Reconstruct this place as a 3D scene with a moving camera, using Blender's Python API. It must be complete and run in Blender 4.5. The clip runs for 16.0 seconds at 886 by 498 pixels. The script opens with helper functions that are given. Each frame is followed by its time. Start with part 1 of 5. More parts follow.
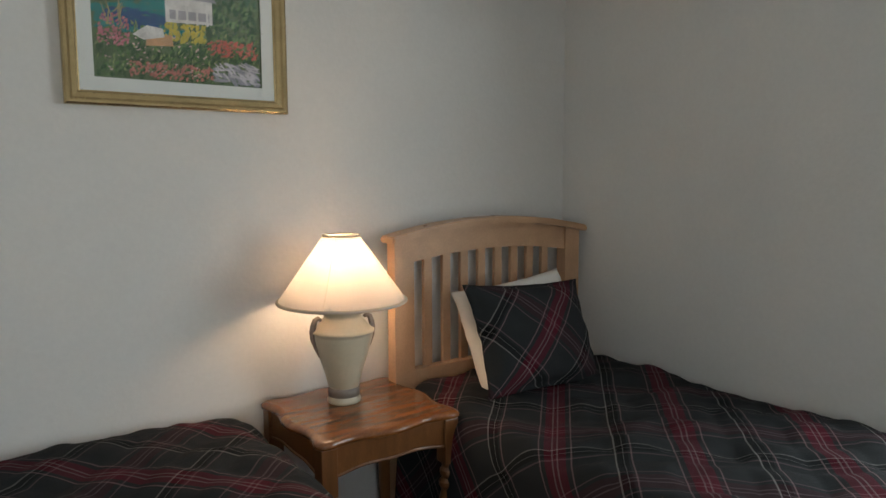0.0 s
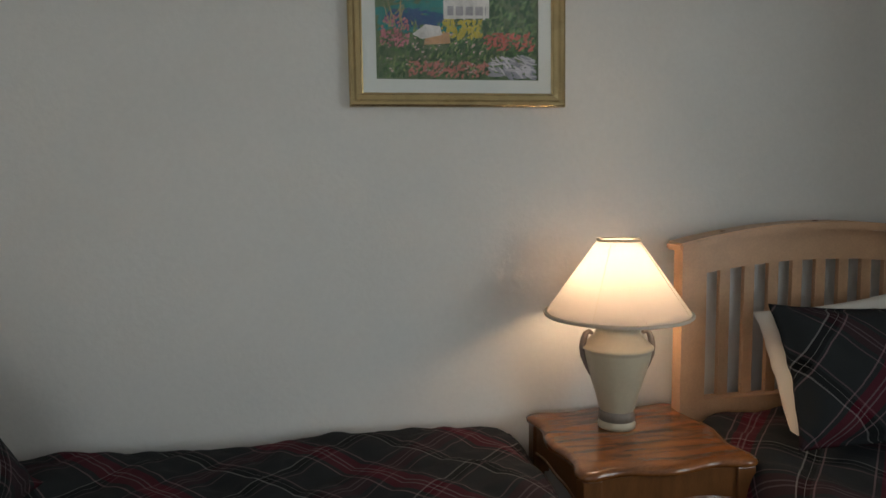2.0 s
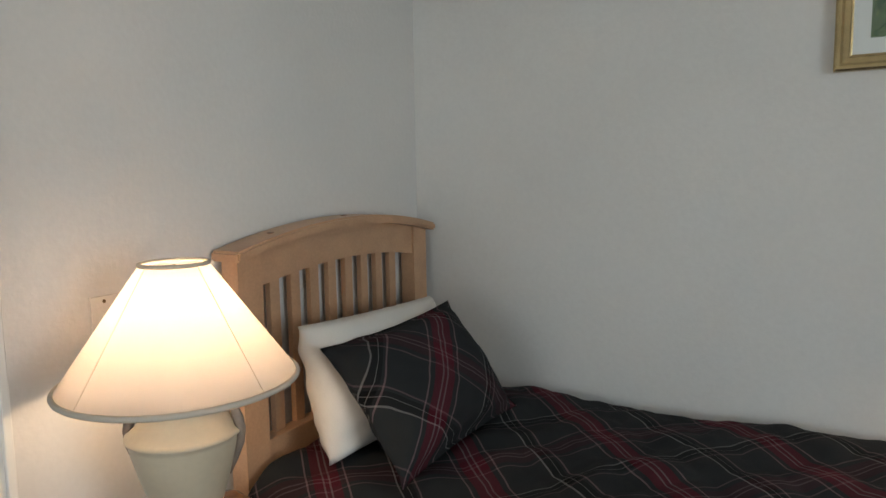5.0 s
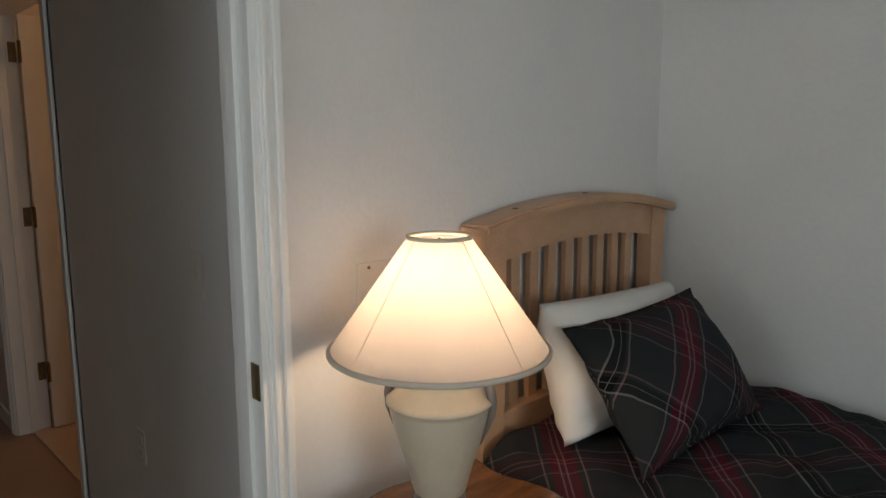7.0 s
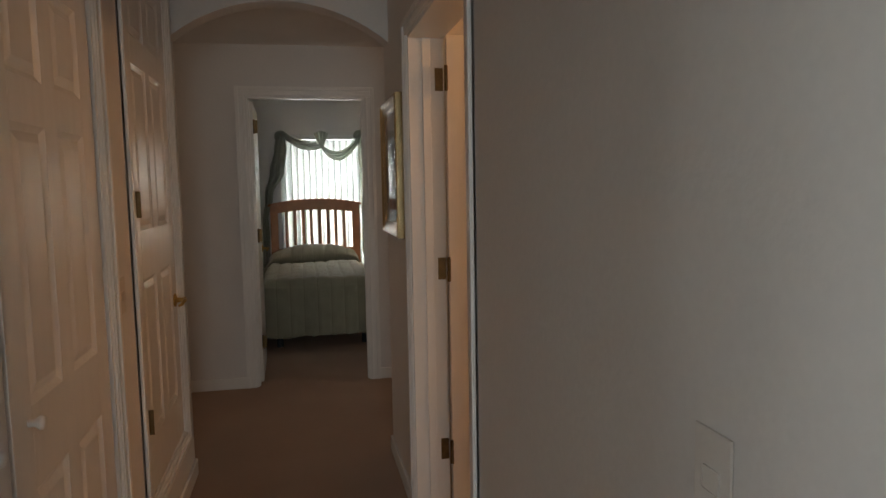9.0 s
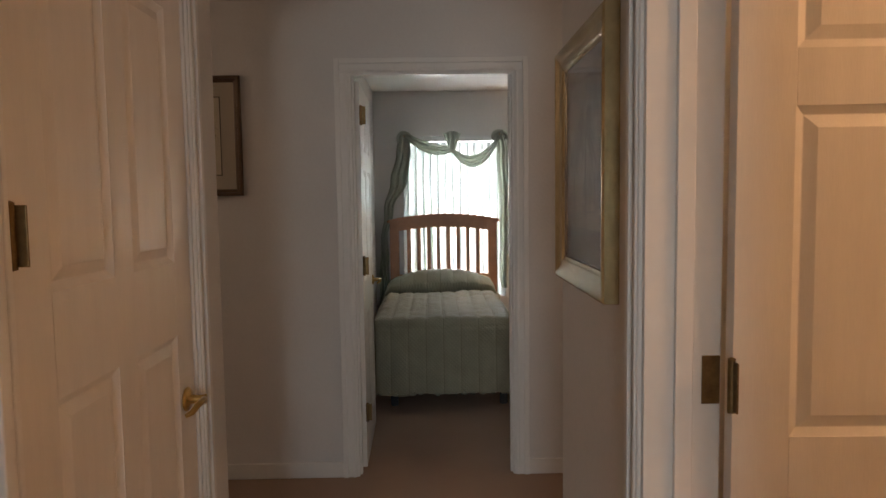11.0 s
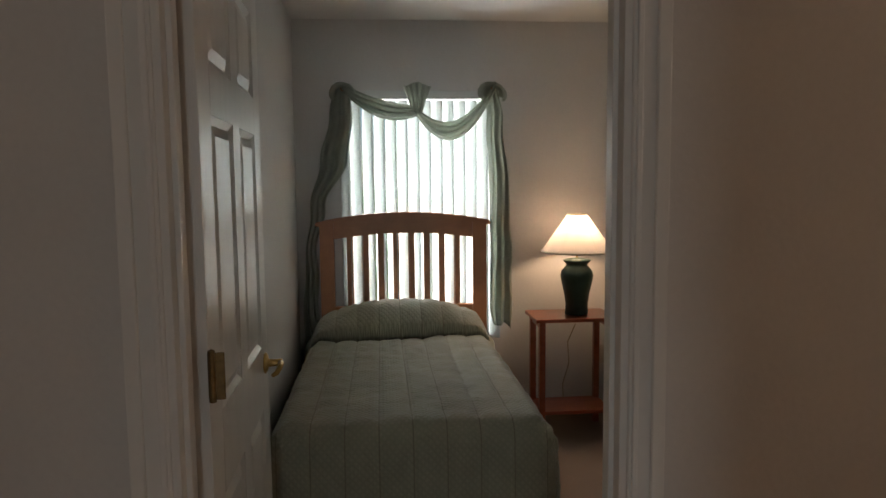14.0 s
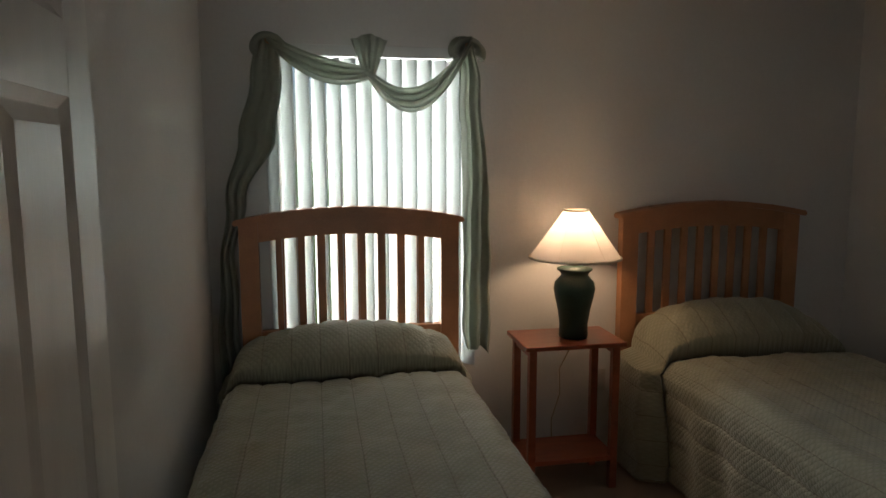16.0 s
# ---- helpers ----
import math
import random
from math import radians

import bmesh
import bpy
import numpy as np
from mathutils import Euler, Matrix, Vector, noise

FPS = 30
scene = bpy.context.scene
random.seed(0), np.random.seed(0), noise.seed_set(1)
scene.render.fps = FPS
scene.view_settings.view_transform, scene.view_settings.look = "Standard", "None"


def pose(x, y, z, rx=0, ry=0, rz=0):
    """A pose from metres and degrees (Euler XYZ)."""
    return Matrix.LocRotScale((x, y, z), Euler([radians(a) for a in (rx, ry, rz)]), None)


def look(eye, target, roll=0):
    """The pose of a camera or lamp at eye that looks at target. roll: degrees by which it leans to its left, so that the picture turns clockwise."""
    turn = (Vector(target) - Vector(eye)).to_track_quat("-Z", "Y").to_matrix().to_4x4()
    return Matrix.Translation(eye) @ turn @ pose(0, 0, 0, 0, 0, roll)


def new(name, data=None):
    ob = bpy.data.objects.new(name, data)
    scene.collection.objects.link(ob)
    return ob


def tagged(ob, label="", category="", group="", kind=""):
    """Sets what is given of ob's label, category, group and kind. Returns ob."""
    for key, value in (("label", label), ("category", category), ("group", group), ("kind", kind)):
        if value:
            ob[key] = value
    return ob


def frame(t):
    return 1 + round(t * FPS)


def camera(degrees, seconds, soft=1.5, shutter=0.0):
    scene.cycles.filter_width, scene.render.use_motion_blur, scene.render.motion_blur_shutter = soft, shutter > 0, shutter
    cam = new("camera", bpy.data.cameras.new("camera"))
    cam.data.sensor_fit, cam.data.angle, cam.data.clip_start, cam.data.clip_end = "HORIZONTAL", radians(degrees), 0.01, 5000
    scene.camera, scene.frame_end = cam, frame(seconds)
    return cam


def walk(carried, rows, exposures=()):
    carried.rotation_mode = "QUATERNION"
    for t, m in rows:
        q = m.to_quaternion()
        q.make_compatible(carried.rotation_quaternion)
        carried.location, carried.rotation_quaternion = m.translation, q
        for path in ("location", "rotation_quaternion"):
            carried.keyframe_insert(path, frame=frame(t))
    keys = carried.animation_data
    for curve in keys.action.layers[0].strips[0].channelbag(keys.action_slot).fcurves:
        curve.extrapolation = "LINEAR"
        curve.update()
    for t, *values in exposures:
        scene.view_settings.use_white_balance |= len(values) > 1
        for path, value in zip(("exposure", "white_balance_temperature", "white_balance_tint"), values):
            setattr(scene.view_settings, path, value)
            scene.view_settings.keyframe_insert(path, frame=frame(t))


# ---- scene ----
cam = camera(66.1, 16.0)
PATH = [
    (0, (-0.144, -0.554, 1.459), (1.0, 1.072, 1.243), -0.2),
    (0.5, (-0.069, -0.528, 1.419), (0.903, 1.21, 1.23), -0.6),
    (1, (-0.05, -0.47, 1.412), (0.763, 1.348, 1.229), -0.5),
    (1.5, (-0.065, -0.414, 1.437), (0.597, 1.462, 1.237), -0.6),
    (2, (0.009, -0.394, 1.447), (0.363, 1.564, 1.243), -0.9),
    (2.5, (0.076, -0.4, 1.445), (0.12, 1.59, 1.247), -1.0),
    (3, (0.106, -0.397, 1.442), (-0.134, 1.579, 1.254), -1.2),
    (3.5, (0.111, -0.397, 1.446), (-0.373, 1.534, 1.258), -1.3),
    (4, (0.111, -0.399, 1.425), (-0.565, 1.475, 1.252), -1.0),
    (4.2, (0.098, -0.411, 1.416), (-0.649, 1.437, 1.245), -1.1),
    (6.3, (0.064, -0.52, 1.434), (-1.164, 1.022, 1.095), -0.4),
    (6.5, (0.052, -0.525, 1.433), (-1.231, 0.974, 1.104), -0.3),
    (7, (-0.035, -0.505, 1.434), (-1.443, 0.883, 1.131), -0.1),
    (7.5, (-0.208, -0.388, 1.429), (-1.809, 0.781, 1.171), -0.8),
    (8, (-0.389, -0.305, 1.433), (-2.16, 0.599, 1.216), -0.4),
    (8.5, (-0.635, -0.290, 1.443), (-2.522, 0.3465, 1.247), -0.4),
    (9, (-1.029, -0.196, 1.448), (-2.979, 0.206, 1.254), -1.0),
    (9.5, (-1.421, -0.077, 1.461), (-3.406, 0.049, 1.258), -1.2),
    (9.7, (-1.544, -0.097, 1.449), (-3.532, -0.021, 1.242), -1.7),
    (11.8, (-3.196, -0.15, 1.426), (-5.192, -0.125, 1.293), -0.4),
    (12, (-3.338, -0.15, 1.413), (-5.332, -0.122, 1.274), -0.4),
    (12.5, (-3.721, -0.127, 1.416), (-5.715, -0.127, 1.259), -0.5),
    (13, (-4.104, -0.182, 1.421), (-6.095, -0.106, 1.246), -0.4),
    (13.5, (-4.43, -0.213, 1.444), (-6.415, -0.054, 1.254), -0.1),
    (14, (-4.795, -0.181, 1.447), (-6.778, -0.001, 1.262), -0.6),
    (14.5, (-5.142, -0.206, 1.429), (-7.114, 0.072, 1.252), -0.3),
    (15, (-5.417, -0.228, 1.427), (-7.363, 0.196, 1.243), 0.1),
    (15.5, (-5.640, -0.225, 1.475), (-7.582, 0.2075, 1.239), 0.2),
    (16, (-5.738, -0.207, 1.511), (-7.687, 0.159, 1.245), -0.1),
]
walk(cam, [(t, look(eye, target, roll)) for t, eye, target, roll in PATH], exposures=(
    (0.0, -0.22, 6400, 10), (1.0, -0.22, 6400, 10), (2.0, -0.58, 6400, 10), (3.0, -0.48, 6400, 10), (4.2, -0.03, 6350, 10), (6.3, -0.42, 6300, 10), (7.2, -0.48, 6250, 11), (8.0, -0.5, 6150, 11), (8.5, -0.18, 6150, 11), (9.0, 0.52, 6550, 13),
    (9.7, 0.97, 6300, 13), (12.0, 1.10, 6300, 14), (13.0, 0.98, 6250, 13), (14.2, 0.4, 6450, 12), (15.0, 0.2, 6500, 11), (16.0, 0.1, 6500, 11)))

# ---- world, sun, large lights ----
world = bpy.data.worlds.new("world")
scene.world = world
world.use_nodes = True
wn = world.node_tree.nodes
sky = wn.new("ShaderNodeTexSky")
sky.sky_type, sky.sun_disc = "NISHITA", False
sky.sun_elevation, sky.sun_rotation = radians(58), radians(170)
world.node_tree.links.new(sky.outputs[0], wn["Background"].inputs[0])
wn["Background"].inputs[1].default_value = 0.08
sun = new("sun", bpy.data.lights.new("sun", "SUN"))
sun.data.energy, sun.data.angle, sun.data.color = 3.0, radians(0.5), (1.0, 0.95, 0.88)
sun.matrix_world = look((0, -5, 9), (0.6, 0, 0))


def area_lamp(name, eye, target, w, h, power, colour):
    lamp = new(name, bpy.data.lights.new(name, "AREA"))
    lamp.data.shape, lamp.data.size, lamp.data.size_y = "RECTANGLE", w, h
    lamp.data.energy, lamp.data.color = power, colour
    lamp.matrix_world = look(eye, target)
    return lamp


def bulb(name, place, power, colour, radius=0.05):
    lamp = new(name, bpy.data.lights.new(name, "POINT"))
    lamp.data.energy, lamp.data.color, lamp.data.shadow_soft_size = power, colour, radius
    lamp.location = place
    return lamp


WARM = (1.0, 0.69, 0.42)
# stands in for daylight from the unseen east window, whose place is assumed
area_lamp("window_light_east", (2.33, -0.415, 1.40), (0, -0.415, 1.30), 1.25, 1.20, 33, (0.92, 1.0, 1.0))
# added fill through an unseen south opening, to brighten north and east walls
area_lamp("fill_light_south", (-0.43, -2.52, 1.40), (-0.43, 0, 1.30), 1.30, 1.25, 21, (0.92, 1.0, 1.0))
area_lamp("window_light_west", (-9.12, 0.05, 1.25), (0, 0.05, 1.22), 0.95, 1.50, 47, (0.97, 1.0, 0.985))
bulb("bulb_bedside_near_wall", (0.868, 1.468, 1.145), 6.8, WARM, 0.05)
bulb("bulb_bedside_near_door", (-0.946, 0.383, 1.140), 5.2, WARM, 0.045)
bulb("bulb_green_lamp", (-8.63, 0.945, 1.185), 4.5, WARM)
bulb("bulb_bathroom", (-3.2, 1.45, 2.1), 9.5, (1.0, 0.52, 0.22), 0.08)
bulb("bulb_cross_hall", (-5.25, 2.3, 2.2), 5.2, (1.0, 0.68, 0.45), 0.10)
# unseen fill added at the cross hall's south end, to brighten wall and carpet
bulb("fill_cross_hall_south", (-5.25, -2.5, 2.1), 2.2, (1.0, 0.72, 0.50), 0.12)

# ---- materials ----


def mat(name, colour, rough=0.6, metal=0.0, vary=0.12, scale=6.0, grain=120.0, bump=0.1, coat=0.0, stretch=None, tint=None):
    m = bpy.data.materials.new(name)
    m.use_nodes = True
    nt = m.node_tree
    n, link = nt.nodes, nt.links.new
    b = n["Principled BSDF"]
    b.inputs["Roughness"].default_value, b.inputs["Metallic"].default_value = rough, metal
    b.inputs["Coat Weight"].default_value = coat
    co = n.new("ShaderNodeTexCoord")
    vec = co.outputs["Object"]
    if stretch:
        mp = n.new("ShaderNodeMapping")
        mp.inputs["Scale"].default_value = stretch
        link(vec, mp.inputs[0])
        vec = mp.outputs[0]
    big, fine = n.new("ShaderNodeTexNoise"), n.new("ShaderNodeTexNoise")
    big.inputs["Scale"].default_value, big.inputs["Detail"].default_value = scale, 4
    fine.inputs["Scale"].default_value, fine.inputs["Detail"].default_value = grain, 3
    link(vec, big.inputs["Vector"]), link(vec, fine.inputs["Vector"])
    add = n.new("ShaderNodeMath")
    add.operation = "ADD"
    half = n.new("ShaderNodeMath")
    half.operation, half.inputs[1].default_value = "MULTIPLY", 0.5
    link(fine.outputs["Fac"], half.inputs[0])
    link(big.outputs["Fac"], add.inputs[0]), link(half.outputs[0], add.inputs[1])
    ramp = n.new("ShaderNodeValToRGB")
    dark = [c * (1 - vary) for c in colour]
    light = [min(1, c * (1 + vary)) for c in (tint or colour)]
    ramp.color_ramp.elements[0].position, ramp.color_ramp.elements[0].color = 0.45, (*dark, 1)
    ramp.color_ramp.elements[1].position, ramp.color_ramp.elements[1].color = 1.05, (*light, 1)
    link(add.outputs[0], ramp.inputs[0]), link(ramp.outputs[0], b.inputs["Base Color"])
    if bump:
        bn = n.new("ShaderNodeBump")
        bn.inputs["Strength"].default_value, bn.inputs["Distance"].default_value = bump, 0.01
        link(fine.outputs["Fac"], bn.inputs["Height"]), link(bn.outputs[0], b.inputs["Normal"])
    return m


WALL = mat("wall_paint", (0.70, 0.685, 0.665), 0.75, vary=0.05, scale=2.0, grain=70, bump=0.08)
CEIL = mat("ceiling_paint", (0.78, 0.77, 0.75), 0.9, vary=0.04, scale=3, grain=160, bump=0.5)
TRIM = mat("white_gloss_paint", (0.78, 0.77, 0.74), 0.35, vary=0.03, scale=4, grain=60, bump=0.03)
DOOR = mat("door_paint", (0.76, 0.74, 0.70), 0.30, vary=0.04, scale=5, grain=70, bump=0.06, stretch=(6, 6, 0.6))
CARPET = mat("carpet", (0.50, 0.345, 0.25), 0.95, vary=0.12, scale=1.3, grain=420, bump=1.0)
TILE = mat("bathroom_tile", (0.50, 0.38, 0.27), 0.4, vary=0.1, scale=8)
PINE = mat("honey_pine", (0.50, 0.30, 0.175), 0.42, vary=0.16, scale=3.0, grain=45, bump=0.05, stretch=(3, 3, 3))
PINE_RED = mat("amber_pine", (0.42, 0.19, 0.085), 0.40, vary=0.18, scale=3.0, grain=45, bump=0.05, stretch=(3, 3, 3))
OAK = mat("varnished_oak", (0.195, 0.070, 0.020), 0.24, vary=0.5, scale=5, grain=60, bump=0.06, coat=0.4, stretch=(1.2, 7, 4))
OAK_LEG = mat("varnished_oak_legs", (0.165, 0.066, 0.022), 0.30, vary=0.30, scale=5, grain=60, bump=0.06, coat=0.3, stretch=(7, 7, 1.2))
CHERRY = mat("cherry_wood", (0.30, 0.068, 0.028), 0.3, vary=0.25, scale=6, grain=70, bump=0.04, coat=0.3, stretch=(5, 1.2, 5))
CERAMIC = mat("cream_ceramic", (0.58, 0.51, 0.38), 0.30, vary=0.06, scale=9, grain=80, bump=0.02)
TAUPE = mat("taupe_glaze", (0.23, 0.19, 0.16), 0.5, vary=0.15, scale=20)
GREEN_CERAMIC = mat("green_ceramic", (0.018, 0.045, 0.034), 0.42, vary=0.3, scale=14, grain=120, bump=0.12)
BRASS = mat("aged_brass", (0.55, 0.36, 0.12), 0.28, 1.0, vary=0.2, scale=30)
DULL_BRASS = mat("dull_brass", (0.19, 0.125, 0.055), 0.42, 0.9, vary=0.25, scale=30)
GOLD = mat("champagne_gold_frame", (0.50, 0.38, 0.20), 0.27, 0.85, vary=0.18, scale=14, grain=70, bump=0.06)
BRONZE = mat("dark_bronze_frame", (0.11, 0.072, 0.045), 0.36, 0.45, vary=0.25, scale=20)
MATBOARD = mat("white_mat_board", (0.76, 0.78, 0.76), 0.85, vary=0.02)
PARCHMENT = mat("parchment_mat", (0.50, 0.43, 0.32), 0.85, vary=0.06, scale=10)
PAPER = mat("print_paper", (0.56, 0.49, 0.36), 0.85, vary=0.10, scale=12)
INK = mat("sepia_ink", (0.055, 0.045, 0.035), 0.8, vary=0.25, scale=40)
BOX_SPRING = mat("dark_ticking", (0.03, 0.03, 0.032), 0.9, vary=0.1)
LINEN = mat("white_pillowcase", (0.76, 0.74, 0.70), 0.9, vary=0.06, scale=7, grain=300, bump=0.15)
PLASTIC = mat("ivory_plastic", (0.58, 0.54, 0.49), 0.4, vary=0.03)
PAINTED_PLATE = mat("painted_plate", (0.68, 0.65, 0.61), 0.6, vary=0.04)
CORD = mat("lamp_cord", (0.35, 0.28, 0.16), 0.5)
VINYL = mat("window_vinyl", (0.72, 0.73, 0.72), 0.4, vary=0.03)
GRASS = mat("lawn", (0.07, 0.11, 0.03), 0.95, vary=0.4, scale=0.8, grain=30)


def see_through(name, colour, through_colour, share, rough=0.8, weave=0.0, scale=300.0):
    """Thin cloth or plastic that lets light through."""
    m = bpy.data.materials.new(name)
    m.use_nodes = True
    nt = m.node_tree
    n, link = nt.nodes, nt.links.new
    b = n["Principled BSDF"]
    b.inputs["Base Color"].default_value, b.inputs["Roughness"].default_value = (*colour, 1), rough
    b.inputs["Specular IOR Level"].default_value = 0.2
    tr = n.new("ShaderNodeBsdfTranslucent")
    mix = n.new("ShaderNodeMixShader")
    tex = n.new("ShaderNodeTexNoise")
    tex.inputs["Scale"].default_value, tex.inputs["Detail"].default_value = 9, 5
    co = n.new("ShaderNodeTexCoord")
    link(co.outputs["Object"], tex.inputs["Vector"])
    ramp = n.new("ShaderNodeValToRGB")
    ramp.color_ramp.elements[0].color = (*[c * 0.86 for c in through_colour], 1)
    ramp.color_ramp.elements[1].color = (*through_colour, 1)
    link(tex.outputs["Fac"], ramp.inputs[0]), link(ramp.outputs[0], tr.inputs[0])
    mix.inputs[0].default_value = share
    link(b.outputs[0], mix.inputs[1]), link(tr.outputs[0], mix.inputs[2])
    link(mix.outputs[0], n["Material Output"].inputs[0])
    if weave:
        fine, bn = n.new("ShaderNodeTexNoise"), n.new("ShaderNodeBump")
        fine.inputs["Scale"].default_value = scale
        bn.inputs["Strength"].default_value, bn.inputs["Distance"].default_value = weave, 0.004
        link(co.outputs["Object"], fine.inputs["Vector"])
        link(fine.outputs["Fac"], bn.inputs["Height"]), link(bn.outputs[0], b.inputs["Normal"])
    return m


SHADE = see_through("lampshade_fabric", (0.78, 0.75, 0.72), (0.88, 0.825, 0.79), 0.60, weave=0.1)
SHADE_SEAM = see_through("lampshade_seam", (0.76, 0.72, 0.66), (0.86, 0.80, 0.72), 0.50)
SHADE_EDGE = see_through("lampshade_binding", (0.66, 0.61, 0.52), (0.6, 0.5, 0.38), 0.2)
SLAT = see_through("vertical_blind_vinyl", (0.78, 0.80, 0.78), (0.76, 0.80, 0.78), 0.38, 0.5)
SHEER = see_through("sage_scarf_voile", (0.36, 0.375, 0.325), (0.62, 0.66, 0.58), 0.42, weave=0.2)


def glass_mat():
    m = bpy.data.materials.new("picture_glass")
    m.use_nodes = True
    n, link = m.node_tree.nodes, m.node_tree.links.new
    gl, tr, mix, lw, power, gain = (n.new("ShaderNode" + k) for k in ("BsdfGlossy", "BsdfTransparent", "MixShader", "LayerWeight", "Math", "Math"))
    gl.inputs["Roughness"].default_value = 0.06
    lw.inputs[0].default_value = 0.5
    power.operation, power.inputs[1].default_value = "POWER", 5.0
    gain.operation, gain.inputs[1].default_value, gain.inputs[2].default_value = "MULTIPLY_ADD", 0.9, 0.04
    link(lw.outputs["Facing"], power.inputs[0]), link(power.outputs[0], gain.inputs[0]), link(gain.outputs[0], mix.inputs[0])
    link(tr.outputs[0], mix.inputs[1]), link(gl.outputs[0], mix.inputs[2])
    link(mix.outputs[0], n["Material Output"].inputs[0])
    return m


GLASS = glass_mat()


def plaid():
    """Charcoal tartan: bands of burgundy and black with fine pale lines, woven both ways along the cloth's own lengths."""
    m = bpy.data.materials.new("charcoal_tartan")
    m.use_nodes = True
    n, link = m.node_tree.nodes, m.node_tree.links.new
    b = n["Principled BSDF"]
    b.inputs["Roughness"].default_value, b.inputs["Specular IOR Level"].default_value = 0.95, 0.15
    uv = n.new("ShaderNodeUVMap")
    sep = n.new("ShaderNodeSeparateXYZ")
    link(uv.outputs[0], sep.inputs[0])
    grey, wine, black, pale, rose = (0.034, 0.037, 0.039), (0.150, 0.009, 0.026), (0.006, 0.006, 0.007), (0.36, 0.35, 0.34), (0.30, 0.20, 0.21)
    dim, dusty = (0.070, 0.022, 0.030), (0.22, 0.15, 0.16)

    def set_of(red, line):
        """One repeat: a red band with fine edge lines and a double line along its middle, then three fine lines over black."""
        f = 0.0105
        return ((0.0, black), (0.030, grey), (0.060 - f, line), (0.060, grey), (0.370, line), (0.370 + f, grey), (0.415, red), (0.487 - f, line), (0.487, red),
                (0.513, line), (0.513 + f, red), (0.585, grey), (0.630 - f, line), (0.630, grey), (0.935, pale), (0.935 + f, black), (0.995, pale), (0.9999, black))
    warp = set_of(wine, rose)
    weft = set_of(dim, dusty)
    PLAID_REPEAT = 0.375
    outs = []
    for axis, bands in ((0, warp), (1, weft)):
        div, fract = n.new("ShaderNodeMath"), n.new("ShaderNodeMath")
        div.operation, div.inputs[1].default_value = "DIVIDE", PLAID_REPEAT
        fract.operation = "FRACT"
        link(sep.outputs[axis], div.inputs[0]), link(div.outputs[0], fract.inputs[0])
        ramp = n.new("ShaderNodeValToRGB")
        ramp.color_ramp.interpolation = "CONSTANT"
        els = ramp.color_ramp.elements
        els.remove(els[1])
        els[0].position, els[0].color = 0.0, (*bands[0][1], 1)
        for at, colour in bands[1:]:
            els.new(at).color = (*colour, 1)
        link(fract.outputs[0], ramp.inputs[0])
        outs.append(ramp.outputs[0])
    mix = n.new("ShaderNodeMix")
    mix.data_type = "RGBA"
    mix.inputs[0].default_value = 0.45
    link(outs[0], mix.inputs[6]), link(outs[1], mix.inputs[7])
    tex = n.new("ShaderNodeTexNoise")
    tex.inputs["Scale"].default_value, tex.inputs["Detail"].default_value = 700, 2
    link(uv.outputs[0], tex.inputs["Vector"])
    fleck = n.new("ShaderNodeMix")
    fleck.data_type, fleck.blend_type = "RGBA", "MULTIPLY"
    fleck.inputs[0].default_value = 0.5
    link(mix.outputs[2], fleck.inputs[6]), link(tex.outputs["Fac"], fleck.inputs[7])
    gain = n.new("ShaderNodeMix")
    gain.data_type, gain.blend_type = "RGBA", "MULTIPLY"
    gain.inputs[0].default_value, gain.inputs[7].default_value = 1.0, (0.86, 0.86, 0.86, 1)
    link(fleck.outputs[2], gain.inputs[6]), link(gain.outputs[2], b.inputs["Base Color"])
    bn = n.new("ShaderNodeBump")
    bn.inputs["Strength"].default_value, bn.inputs["Distance"].default_value = 0.35, 0.003
    link(tex.outputs["Fac"], bn.inputs["Height"]), link(bn.outputs[0], b.inputs["Normal"])
    return m


PLAID = plaid()


